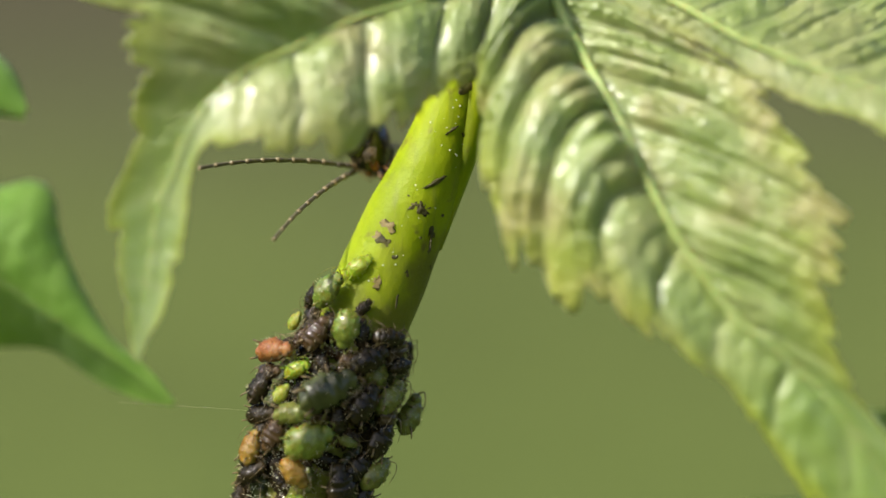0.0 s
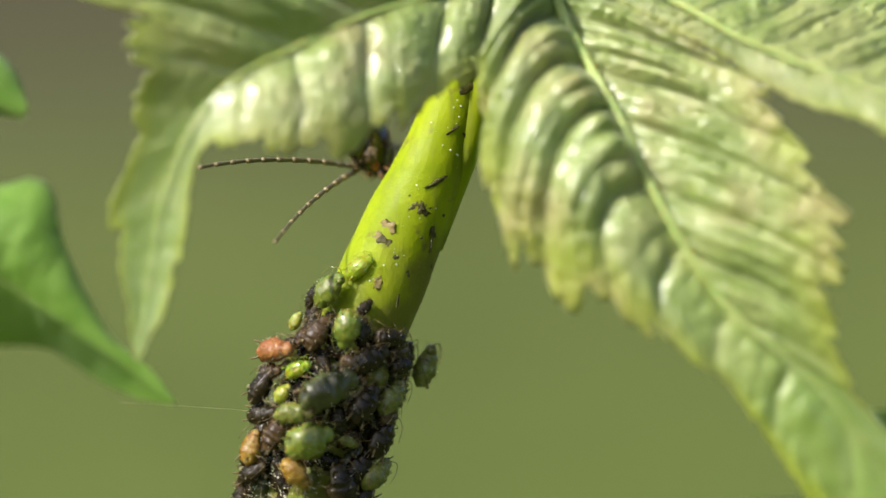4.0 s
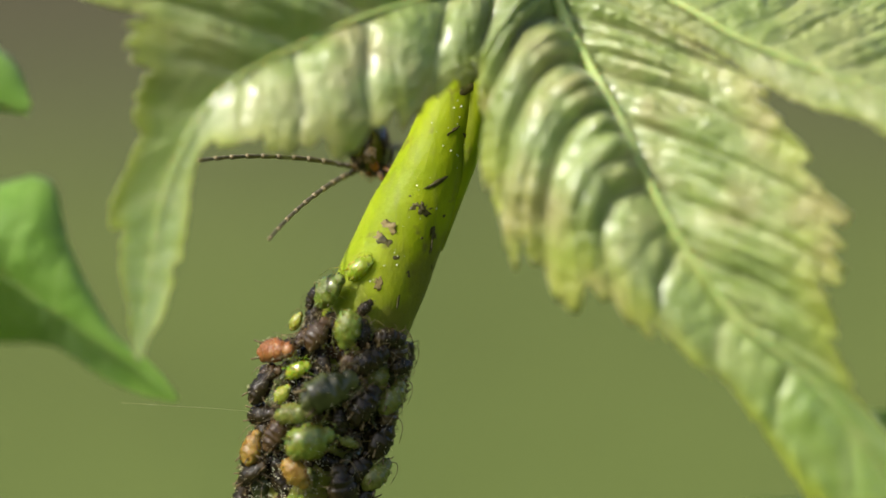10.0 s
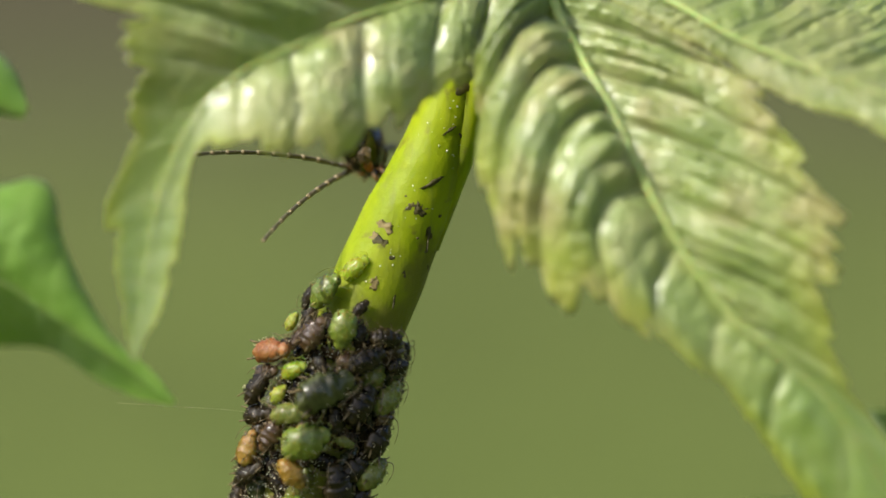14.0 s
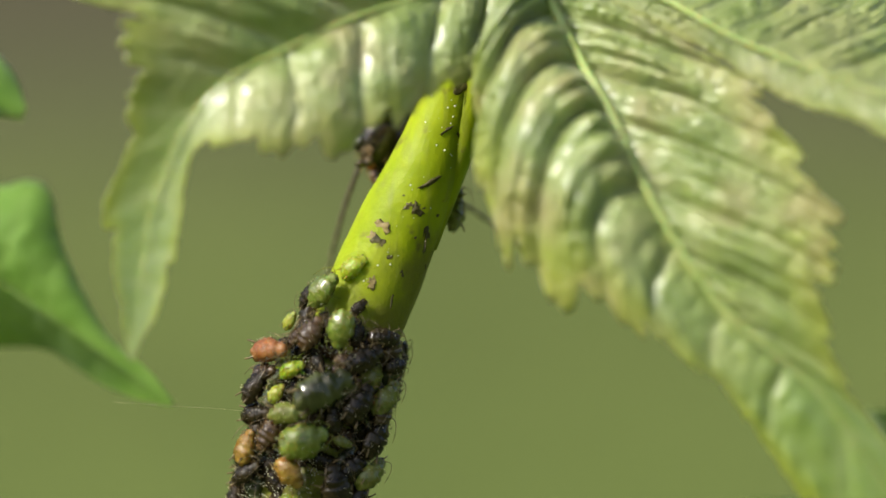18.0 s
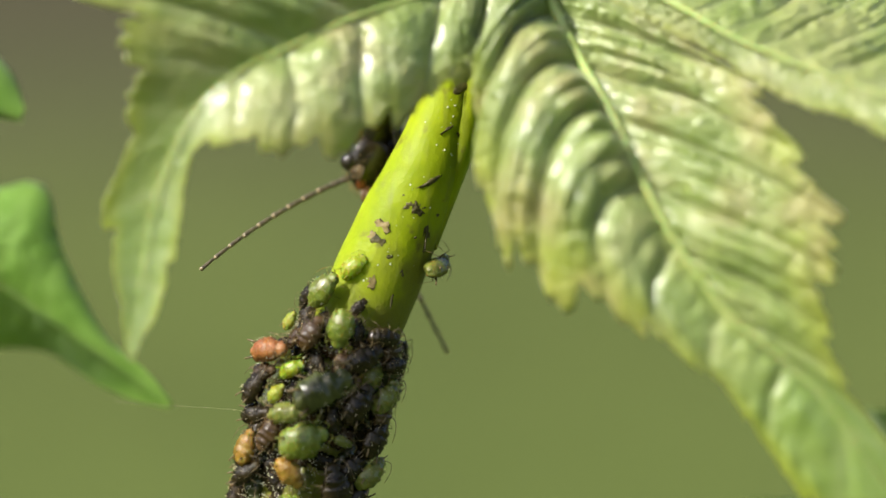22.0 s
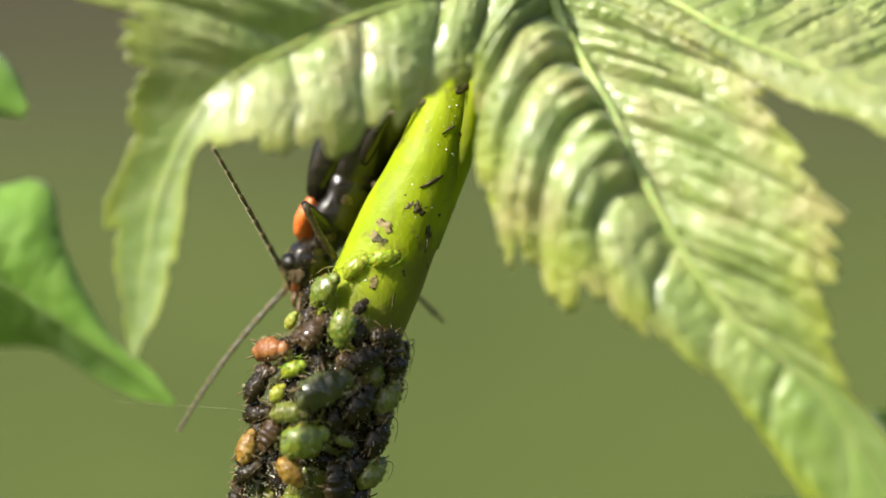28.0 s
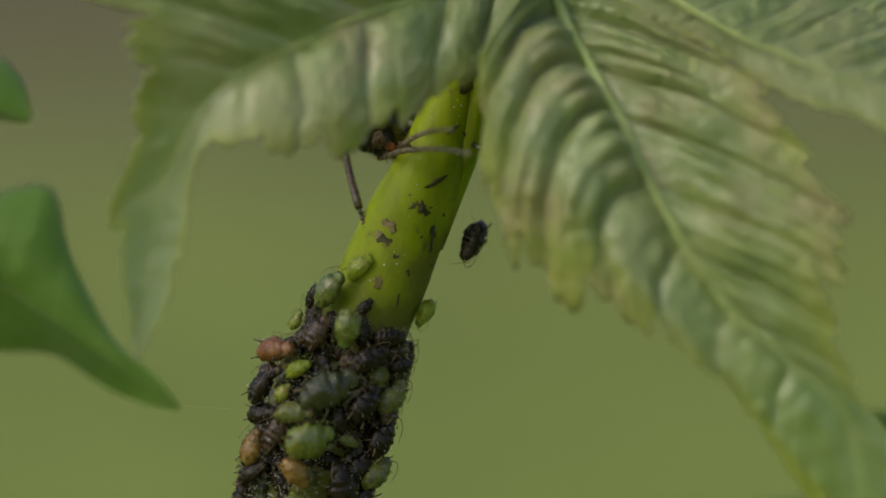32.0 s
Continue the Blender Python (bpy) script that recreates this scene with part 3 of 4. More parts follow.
def colony():
    rng = random.Random(11)
    top = plan(0, 562).z
    # the crowded lower layer
    for i in range(120):
        z = top - 0.6 - (i / 120) * 14
        ob = settle(rng.choice("kkdbdkbodkkbkoobkdgb"), sit(i * 137.5, z, rng.uniform(-0.35, 0.1), rng.choice((0, 180)) + rng.gauss(0, 40)), rng.uniform(0.9, 1.3))
        MOVING.append(ob)
    # the upper layer, all round but for the near side
    for i in range(46):
        z = top - 2.5 - (i / 46) * 12
        a = rng.uniform(75, 285)
        MOVING.append(settle(rng.choice("kkkdkbodkbokdkbo"), sit(a, z, rng.uniform(0.2, 0.7) * min(1.0, (top - z) / 6), rng.choice((0, 180)) + rng.gauss(0, 45)), rng.uniform(0.9, 1.3)))
    # those of the near side, one by one: kind, x, y, size, heading, lift
    near = (("g", 581, 540, 1.1, 25, 0.25), ("g", 613, 590, 1.05, 170, 0.75), ("k", 549, 556, 0.75, 200, 0.3), ("b", 560, 610, 1.0, 10, 1.0), ("y", 517, 600, 0.55, 10, 0.9), ("b", 531, 630, 0.65, 200, 1.1),
            ("r", 484, 658, 1.25, 68, 1.2), ("p", 526, 676, 0.75, 45, 1.1), ("d", 583, 688, 1.7, 40, 0.9), ("k", 455, 716, 1.05, 12, 0.9), ("y", 498, 722, 0.6, 20, 1.6), ("o", 521, 745, 1.1, 64, 1.4),
            ("k", 462, 765, 1.0, 68, 1.0), ("g", 549, 776, 1.35, 48, 1.5), ("b", 484, 792, 1.0, 190, 1.1), ("a", 441, 820, 1.0, 350, 0.9), ("a", 524, 836, 0.95, 120, 1.4), ("k", 446, 864, 0.95, 40, 1.0),
            ("g", 530, 886, 0.9, 80, 1.2), ("o", 578, 872, 0.75, 60, 1.2), ("k", 605, 832, 1.4, 325, 1.1), ("o", 619, 758, 0.55, 90, 1.3), ("k", 690, 578, 0.95, 75, 0.3), ("k", 645, 546, 0.55, 20, 0.1),
            ("k", 655, 620, 1.15, 40, 0.8), ("b", 622, 636, 0.6, 100, 1.1), ("k", 712, 612, 0.75, 72, 0.8), ("o", 694, 664, 1.1, 20, 0.7), ("k", 645, 690, 1.2, 15, 0.9), ("k", 676, 735, 1.2, 10, 0.8),
            ("o", 674, 800, 1.1, 35, 0.8), ("k", 636, 790, 1.1, 20, 0.9), ("k", 640, 852, 1.1, 200, 0.8), ("b", 690, 700, 0.85, 350, 0.7), ("k", 600, 736, 0.9, 160, 0.8), ("p", 636, 488, 0.85, 30, -0.35),
            ("k", 505, 640, 0.55, 240, 0.8), ("k", 570, 650, 0.7, 320, 0.6), ("b", 470, 690, 0.8, 60, 0.7), ("k", 540, 715, 0.7, 120, 0.8), ("k", 640, 585, 0.8, 340, 0.3))
    for kind, x, y, size, head, lift in near:
        z = plan(0, y).z
        c, r = cluster_axis(z)
        off = (plan(x, y).x - c.x) / (r + lift + 0.5 * size)
        a = math.degrees(math.asin(max(-0.79, min(0.79, off))))
        m = sit(a, z, lift, head)
        m.translation.x += 0.8 * (plan(x, y, m.translation.y * 1000).x / 1000 - (m @ Vector((0, 0, 0.0005 * size))).x)
        MOVING.append(settle(kind, m, size * 1.15))


colony()


def honeydew():
    """Pale beads on the aphids' sunward side, their colour standing in for glints."""
    at = plan(560, 720)
    root = empty("glint_beads", at)
    rng = random.Random(5)
    bm = mesh()
    for i in range(1000):
        y = rng.uniform(575, 890)
        c, r = cluster_axis(plan(0, y).z)
        f = rng.uniform(-1.25, 0.4)
        q = c + Vector((math.sin(f), -math.cos(f), 0)) * (r + rng.uniform(0.7, 1.8) * max(0.0, min(1, (y - 540) / 100)) * (1 - 0.25 * abs(f)))
        w = rng.uniform(0.018, 0.045)
        blob(bm, q - at, (w, w, w), 6, 4)
    part("bead", bm, SAP_AND_GLINT, root)
    tagged(root, "tiny pale beads painted as sun glints over the aphids", "honeydew", kind="stuff")
    MOVING.append(root)


honeydew()


def silk():
    """A loose thread blown out from the colony."""
    at = plan(446, 726, -1)
    root = empty("silk_thread", at)
    bm = mesh()
    run = spline([plan(462, 730, -1) - at, plan(400, 724, -1.5) - at, plan(320, 719, -2) - at, plan(210, 712, -2.5) - at], 20)
    tube(bm, run, [0.004] * 20, 5)
    part("thread", bm, WAX, root)
    tagged(root, "single pale silk thread blown out from the aphids", "silk")
    MOVING.append(root)


silk()


# two that wander: seconds, angle round the stem, height, lift, heading
WANDER_A = ((0, 86, 676, 1.5, 10), (2, 86, 630, 1.5, 8), (3.5, 88, 605, 1.4, 5), (5.5, 130, 560, 0.6, 0), (9, 160, 480, 0, 0), (16.5, 150, 390, 0, 10), (18, 120, 340, 0.1, 20), (19, 96, 338, 0.0, 20),
            (20.2, 95, 352, 0.0, 30), (21, 92, 386, -0.1, 60), (22, 74, 436, 0.0, 65), (22.8, 100, 450, 0, 45), (24, 160, 420, 0, 20), (32, 175, 400, 0, 0))
WANDER_B = ((0, 178, 250, 0, 180), (25, 178, 280, 0, 180), (27.5, 160, 320, 0, 170), (29, 108, 335, 0, 190), (29.6, 92, 330, 0.5, 192), (30, 90, 335, 0.8, 198), (31, 90, 352, 0.9, 204), (32, 90, 382, 0.9, 204))
WANDER_C = ((0, 150, 600, 0, 0), (22, 140, 520, 0, 0), (23, 85, 510, -0.1, 10), (24, 50, 500, -0.3, 20), (25, 25, 488, -0.35, 30), (26.5, 12, 475, -0.35, 45), (27.5, 2, 465, -0.35, 50), (28.5, -5, 450, -0.35, 60), (29.4, 0, 438, -0.35, 70), (30, 18, 452, -0.35, 120), (31, 60, 500, -0.2, 150), (32, 80, 520, 0.0, 200))
CRAWL = []
for kind, size, label, rows in (("s", 1.35, "slender olive green aphid wandering along the stem", WANDER_A), ("k", 1.4, "black aphid wandering along the stem", WANDER_B),
                                ("p", 0.95, "pale green translucent aphid wandering on the stem", WANDER_C)):
    ob = settle(kind, Matrix.Identity(4), size)
    CRAWL.append((tagged(ob, label), rows))


# ---- the beetle ----
BIG = 1.45
SKULL = 1.45
FEMUR, SHIN = 3.9, 3.9
SAG = 0.014       # how far an antenna bends down towards its tip
# hip, knee and foot of each pair of legs, mm from the middle of the head
LEGS = (("fore", (0.7, -1.0, 2.4), (2.4, -1.8, 0.6), (1.6, -3.6, -1.6)), ("mid", (0.9, -1.2, 4.6), (2.2, -2.6, 6.8), (1.4, -3.8, 4.6)), ("hind", (1.0, -1.2, 6.8), (2.2, -2.4, 9.4), (1.2, -3.8, 11.6)))


def beetle():
    """A soldier beetle, head down: the head's middle is the origin, forward -z, back +y."""
    root = empty("soldier_beetle", (0, 0, 0))
    fwd = Matrix.Rotation(radians(-90), 3, "X")      # long axis y -> -z
    bm = mesh()
    blob(bm, (0, 0, -0.1), (1.12, 1.25, 0.9), 26, 20, fwd, rough=0.05, egg=0.22)
    head = part("head", bm, B_HEAD, root, "glossy black head", grow=SKULL)
    bm = mesh()
    blob(bm, (0, 0.10, -1.02), (0.46, 0.32, 0.38), 14, 9, fwd, rough=0.25)
    part("face", bm, B_RUST, head, "rust-orange face plate", grow=SKULL)
    for s in (-1, 1):
        bm = mesh()
        blob(bm, (0.98 * s, 0.12, -0.2), (0.38, 0.42, 0.40), 14, 10)
        part("eye", bm, B_BLACK, head, "bulging black eye", grow=SKULL)
        bm = mesh()
        blob(bm, (0.80 * s, -0.30, -0.55), (0.22, 0.34, 0.36), 18, 14, rough=0.5, grit=6.0)
        part("cheek_fur", bm, B_FUR, head, "matted brown-gold hair", grow=SKULL)
        bm = mesh()
        blob(bm, (0.46 * s, -0.26, -0.86), (0.26, 0.20, 0.36), 12, 8, rough=0.3)
        part("cheek", bm, B_RUST, head, "rust-orange cheek", grow=SKULL)
        bm = mesh()
        blob(bm, (0.38 * s, 0.60, -0.76), (0.18, 0.18, 0.16), 8, 6)
        part("antenna_socket", bm, B_BROWN, head, grow=SKULL)
        bm = mesh()
        tube(bm, spline([(0.3 * s, -0.3, -1.2), (0.38 * s, -0.45, -1.6), (0.1 * s, -0.5, -1.85)], 6), [0.14, 0.13, 0.11, 0.1, 0.07, 0.03], 6)
        part("mandible", bm, B_BROWN, head, grow=SKULL)
        bm = mesh()
        tube(bm, [(0.3 * s, -0.55, -1.1), (0.55 * s, -0.9, -1.4), (0.5 * s, -1.05, -1.8), (0.5 * s, -1.05, -2.05)], [0.08, 0.08, 0.1, 0.05], 6)
        part("palp", bm, B_BROWN, head, grow=SKULL)
    # short golden bristles
    rng = random.Random(8)
    bm = mesh()
    for i in range(260):
        a, t = rng.uniform(0, 2 * math.pi), rng.uniform(-1.0, 0.95)
        w = math.sqrt(1 - t * t)
        n = Vector((w * math.cos(a), w * math.sin(a) * 0.85, -t))
        q = Vector((n.x * 1.1 * (1 - 0.22 * t), n.y * 0.88 * (1 - 0.22 * t), n.z * 1.23 - 0.1))
        tube(bm, [q, q + n * 0.14 + Vector((0, 0, -0.06)), q + n * 0.22 + Vector((0, 0, -0.16))], [0.011, 0.009, 0.004], 4)
    tagged(part("bristles", bm, B_HAIR, head, "short golden bristles", grow=SKULL), kind="stuff")
    # the shield behind the head, orange at its rims
    bm = mesh()
    blob(bm, (0, 0.5, 1.85), (1.38, 1.15, 0.34), 28, 16, fwd, rough=0.08, square=0.6)
    part("pronotum", bm, B_ORANGE, root, "orange neck shield", grow=BIG)
    bm = mesh()
    blob(bm, (0, 0.70, 1.78), (1.08, 1.05, 0.28), 18, 12, fwd, rough=0.1)
    part("shield_patch", bm, B_BLACK, root, "black patch", grow=BIG)
    bm = mesh()
    blob(bm, (0, -0.3, 2.9), (1.4, 2.3, 0.95), 20, 18, fwd, ridges=3, depth=0.2, rough=0.08)
    part("thorax", bm, B_BLACK, root, grow=BIG)
    for s in (-1, 1):
        for name, hip, knee, foot in LEGS:
            bm = mesh()
            blob(bm, (hip[0] * s * 0.8, hip[1] + 0.15, hip[2]), (0.6, 0.85, 0.5), 12, 9, Matrix.Rotation(radians(35 * s), 3, "Y") @ fwd)
            part("leg_base", bm, B_SHIN, root)
    bm = mesh()
    blob(bm, (0, -0.25, 7.0), (1.95, 4.2, 1.2), 22, 28, fwd, ridges=7, depth=0.1)
    part("abdomen", bm, B_BLACK, root, grow=BIG)
    for s in (-1, 1):
        bm = mesh()
        blob(bm, (1.05 * s, 0.45, 7.0), (1.3, 4.6, 0.95), 14, 16, fwd, rough=0.04)
        part("wing_case", bm, B_BLACK, root, "dull black wing case", grow=BIG)
    parts = {"head": head}
    for s, side in ((-1, "a"), (1, "b")):
        for name, hip, knee, foot in LEGS:
            bm = mesh()
            n = 9
            tube(bm, [(FEMUR * i / (n - 1), 0, 0.12 * math.sin(math.pi * i / (n - 1))) for i in range(n)], [0.28, 0.42, 0.48, 0.48, 0.45, 0.40, 0.34, 0.28, 0.22], 10)
            leg = part("leg", bm, B_BLACK, root)
            leg.location = Vector((hip[0] * s, hip[1], hip[2])) / 1000
            bm = mesh()
            tube(bm, [(SHIN * i / 7, 0, 0.1 * math.sin(math.pi * i / 7)) for i in range(8)], [0.23, 0.25, 0.23, 0.22, 0.23, 0.25, 0.27, 0.23], 9)
            x, z = SHIN, 0.0
            for i, ln in enumerate((0.5, 0.4, 0.35, 0.4, 0.5)):
                w = (0.18, 0.20, 0.22, 0.24, 0.1)[i]
                tube(bm, [(x, 0, z), (x + ln * 0.6, 0, z - 0.05), (x + ln, 0, z - 0.1)], [0.07, w, 0.08], 8)
                x, z = x + ln, z - 0.1
            for c in (-1, 1):
                tube(bm, [(x, 0, z), (x + 0.14, 0.1 * c, z - 0.02), (x + 0.2, 0.16 * c, z - 0.16)], [0.05, 0.04, 0.02], 5)
            shin = part("shin", bm, B_SHIN, leg, "thin dark shin with a jointed foot")
            shin.location = (FEMUR / 1000, 0, 0)
            parts[name + side] = (leg, shin)
    for s, side in ((-1, "a"), (1, "b")):
        bm = mesh()
        tube(bm, [(0, 0, 0), (0.3, 0, 0), (0.62, 0, 0.01), (0.7, 0, 0.01)], [0.1, 0.15, 0.2, 0.12], 9)
        ant = part("antenna", bm, B_ANT, root, "long jointed brown-black antenna")
        at = 0.7
        for i in range(10):
            ln = 0.65 if i == 0 else 1.12
            p, q = Vector((at, 0, -SAG * at * at)), Vector((at + ln, 0, -SAG * (at + ln) ** 2))
            at += ln
            w = 0.185 - 0.007 * i
            bm = mesh()
            tube(bm, [(0, 0, 0), (ln * 0.12, 0, 0), (ln * 0.7, 0, 0), (ln * 0.94, 0, 0), (ln, 0, 0)], [w * 0.6, w * 0.8, w * 0.95, w * 1.1, w * 0.6], 8)
            seg = part("segment", bm, B_ANT, ant)
            seg.location = p / 1000
            seg.rotation_euler = (0, math.atan2(p.z - q.z, q.x - p.x), 0)
        ant.location = Vector((0.38 * s, 0.66, -0.78)) * SKULL / 1000
        parts["ant" + side] = ant
    tagged(root, "black and orange soldier beetle clinging head down", "beetle")
    return root, parts


BEETLE, BEETLE_PARTS = beetle()


# ---- the tips of a leaf further down ----
def low_leaf():
    base = plan(1850, 1050, 16)
    root = empty("shaded_leaf", base)
    for tip, far in (((1335, 888), (1500, 960)), ((1548, 728), (1650, 830))):
        (x, y), (fx, fy) = tip, far
        mid = [(1850, 1050, 16), ((fx + 1850) / 2, (fy + 1050) / 2, 15), (fx, fy, 15), ((x + fx) / 2 + 10, (y + fy) / 2, 15), (x, y, 15)]
        up = [(a + 15, b - 25 * f, 14) for (a, b, d), f in zip(mid, (1, 1.5, 1.4, 0.8, 0))]
        upe = [(a + 30, b - 50 * f, 16) for (a, b, d), f in zip(mid, (1, 1.5, 1.4, 0.8, 0))]
        lo = [(a - 10, b + 30 * f, 16) for (a, b, d), f in zip(mid, (1, 1.5, 1.4, 0.8, 0))]
        loe = [(a - 15, b + 60 * f, 18) for (a, b, d), f in zip(mid, (1, 1.5, 1.4, 0.8, 0))]
        lobe(root, base, mid, ((up, upe, 1, 0), (lo, loe, 1, 0)), 6, 0.2, 0.04, LEAF2, 0.15, 0.12, 60, 14)
    bm = mesh()
    tube(bm, [p - base for p in spline([plan(1840, 1045, 16), plan(1900, 1200, 17), Vector((plan(1920, 0).x, 20, 0))], 20)], [0.8] * 20, 10)
    part("leaf_stalk", bm, STEM, root)
    tagged(root, "green leaf lower down with two pointed tips", "leaf")


low_leaf()


# ---- unseen tree added on the sun's side: its swaying crown's edge shades the shoot ----
ACROSS = Vector((SUN.y, -SUN.x, 0)).normalized()      # level, square to the sun's way
THIN = 330.0                                          # over this width the crown thins out to nothing, mm
CROWN_AT = Vector((0, -5, Z0 * 1000)) + SUN * 6000
TREE_FOOT = Vector((CROWN_AT.x, CROWN_AT.y, 0)) + ACROSS * 640


def shade_tree():
    root = empty("unseen_shade_tree", TREE_FOOT)
    rise = ACROSS.cross(SUN)
    top = CROWN_AT.z
    rng = random.Random(21)
    bm = mesh()
    stem = spline([Vector((0, 0, -60)), Vector((40, -20, 1200)), Vector((-30, 30, 2600)), Vector((20, 0, top - 200)), Vector((0, 10, top + 500))], 30)
    tube(bm, stem, [62 - 1.9 * i for i in range(30)], 14)
    part("trunk", bm, BARK, root)
    heart = CROWN_AT + ACROSS * 640 - TREE_FOOT
    for i in range(9):
        a = i * 2.4
        p = stem[17 + i]
        q = heart + ACROSS * (math.cos(a) * 380) + rise * (math.sin(a) * 330) + SUN * rng.uniform(-150, 150)
        bm = mesh()
        tube(bm, spline([p, p.lerp(q, 0.5) + Vector((0, 0, 70)), q], 9), [18 - 1.8 * k for k in range(9)], 7)
        part("limb", bm, BARK, root)
    bm = mesh()
    for i in range(29000):
        fine = i < 24400
        a, b = rng.uniform(0, 520) if fine else rng.uniform(520, 1250), rng.uniform(-520, 520)
        if a > 420 and ((a - 640) / 610) ** 2 + (b / 520) ** 2 > 1:
            continue
        if a <= 420 and abs(b) > 190 + 0.7 * a:
            continue
        depth = -math.log(1.0 - 0.975 * min(1.0, a / THIN))
        if rng.random() > depth / 3.7:
            continue
        w = 9 if fine else 24
        q = heart + ACROSS * (a - 640) + rise * b + SUN * rng.uniform(-170, 170)
        face = (SUN + Vector((rng.uniform(-0.5, 0.5), rng.uniform(-0.5, 0.5), rng.uniform(-0.5, 0.5)))).normalized()
        u = face.orthogonal().normalized()
        u = Matrix.Rotation(rng.uniform(0, 6.28), 3, face) @ u
        v = face.cross(u)
        lift = face * (0.15 * w)
        ring = [bm.verts.new(q + c) for c in (u * -w, v * (0.6 * w) + lift, u * w, v * (-0.6 * w) + lift)]
        bm.faces.new((ring[0], ring[1], ring[2]))
        bm.faces.new((ring[0], ring[2], ring[3]))
    tagged(part("crown", bm, TREE_LEAF, root, "small green leaves thinning to one side"), kind="stuff")
    tagged(root, "unseen slender tree with a thin green crown, added to shade the shoot", "tree")
    return root


SHADE_TREE = shade_tree()


# ---- what moves ----
SWAY = ((0, 0, 0), (1, 0, 1), (1.5, -3, 1), (2, 2, 1), (3.5, 2, 0), (5.5, -1, 0), (6, 2, -1), (6.5, -1, -1), (8, 0, -2), (9, 0, 0), (10.5, 3, -1), (11.5, 0, -1), (12.5, 1, -1),
        (13, -4, -1), (13.5, -1, -1), (14, -5, -1), (14.5, -4, -1), (16.5, -5, -1), (17, -8, 0), (18.5, -9, 0), (25, -9, 1), (28, -6, 1), (29, -4, 1), (30, 1, 1), (31, 0, 1), (31.5, 5, 0), (32, 2, 1))


def between(rows, t):
    for a, b in zip(rows, rows[1:]):
        if a[0] <= t <= b[0]:
            f = (t - a[0]) / (b[0] - a[0])
            f = f * f * (3 - 2 * f)
            return [p + (q - p) * f for p, q in zip(a[1:], b[1:])]
    return list(rows[-1][1:])


def swayed(t):
    x, z = between(SWAY, t)
    return Matrix.Translation((x / 30000, 0, z / 30000))


# the beetle's head: seconds, x, y, depth, heading (0 down, + to the right), its slope away, side to which the back turns (0 away, 90 left)
PATH = ((0, 651, 256, 2.6, 18, 0, 66), (9, 650, 256, 2.6, 18, 0, 66), (13, 645, 256, 2.6, 18, 0, 66), (16.5, 648, 256, 2.6, 18, 0, 66), (17.5, 664, 256, 3.6, 2, 0, 40), (18.5, 684, 252, 4.0, -8, 0, 30), (20, 676, 260, 3.8, -8, 0, 30), (21, 664, 282, 3.6, -8, 0, 34),
        (22, 656, 286, 3.4, -6, 0, 38), (22.6, 648, 292, 3.4, -6, 0, 38), (23.1, 652, 338, 3.8, -8, 0, 36), (23.6, 692, 372, 5.2, 2, 0, 15), (24.1, 740, 420, 5.2, 16, 0, -10), (24.6, 764, 456, 4.6, 14, 0, -18), (25, 772, 456, 4.2, 8, 0, -22),
        (25.5, 774, 480, 4.2, -4, 0, -24), (26.2, 730, 480, 5.6, -20, 0, -10), (26.9, 590, 465, 4.6, -16, 0, 40), (27.5, 551, 472, 2.8, -26, 0, 52), (28, 547, 470, 2.5, -26, 0, 52), (28.5, 547, 432, 2.0, -18, 0, 60), (29, 546, 366, 1.5, 8, 0, 72),
        (29.5, 568, 358, 0.6, 8, -0.5, 102), (30, 598, 322, -0.6, 10, -0.75, 125), (30.5, 650, 262, -2.4, 50, 0.0, 150), (31, 702, 232, -3.6, 48, 0.2, 158), (31.5, 690, 212, -1.6, 46, -0.2, 105), (32, 674, 234, 0.8, 42, -0.4, 45))
# turn of the head, degrees towards its own right
HEAD = ((0, 8), (16.5, 8), (17.5, 8), (18.5, 8), (22, 5), (23.5, 0), (25.5, 0), (27.5, 0), (32, 0))
# tips of the antennae: seconds, x, y, 1 behind or -1 before
TIPS_A = ((0, 352, 298, -1), (9, 350, 288, -1), (13, 350, 272, -1), (16.5, 352, 290, -1), (17.0, 375, 432, -1), (17.5, 560, 500, 1), (18, 590, 480, 1), (18.5, 540, 330, -1), (19, 370, 410, -1), (19.5, 560, 500, 1), (20, 590, 480, 1), (20.5, 395, 480, -1),
          (21, 500, 560, -1), (21.5, 580, 420, 1), (22, 355, 478, -1), (22.5, 400, 580, -1), (23, 550, 500, 1), (23.5, 500, 560, 1), (24, 795, 720, 1), (24.5, 850, 690, 1), (25, 755, 702, 1), (25.5, 715, 660, 1), (26.5, 600, 680, 1), (27.5, 470, 640, -1),
          (28, 378, 262, -1), (28.5, 452, 262, -1), (29, 735, 570, -1), (29.5, 830, 362, -1), (30, 650, 330, 1), (30.5, 780, 200, 1), (31, 897, 412, -1), (31.5, 830, 350, -1), (32, 832, 272, -1))
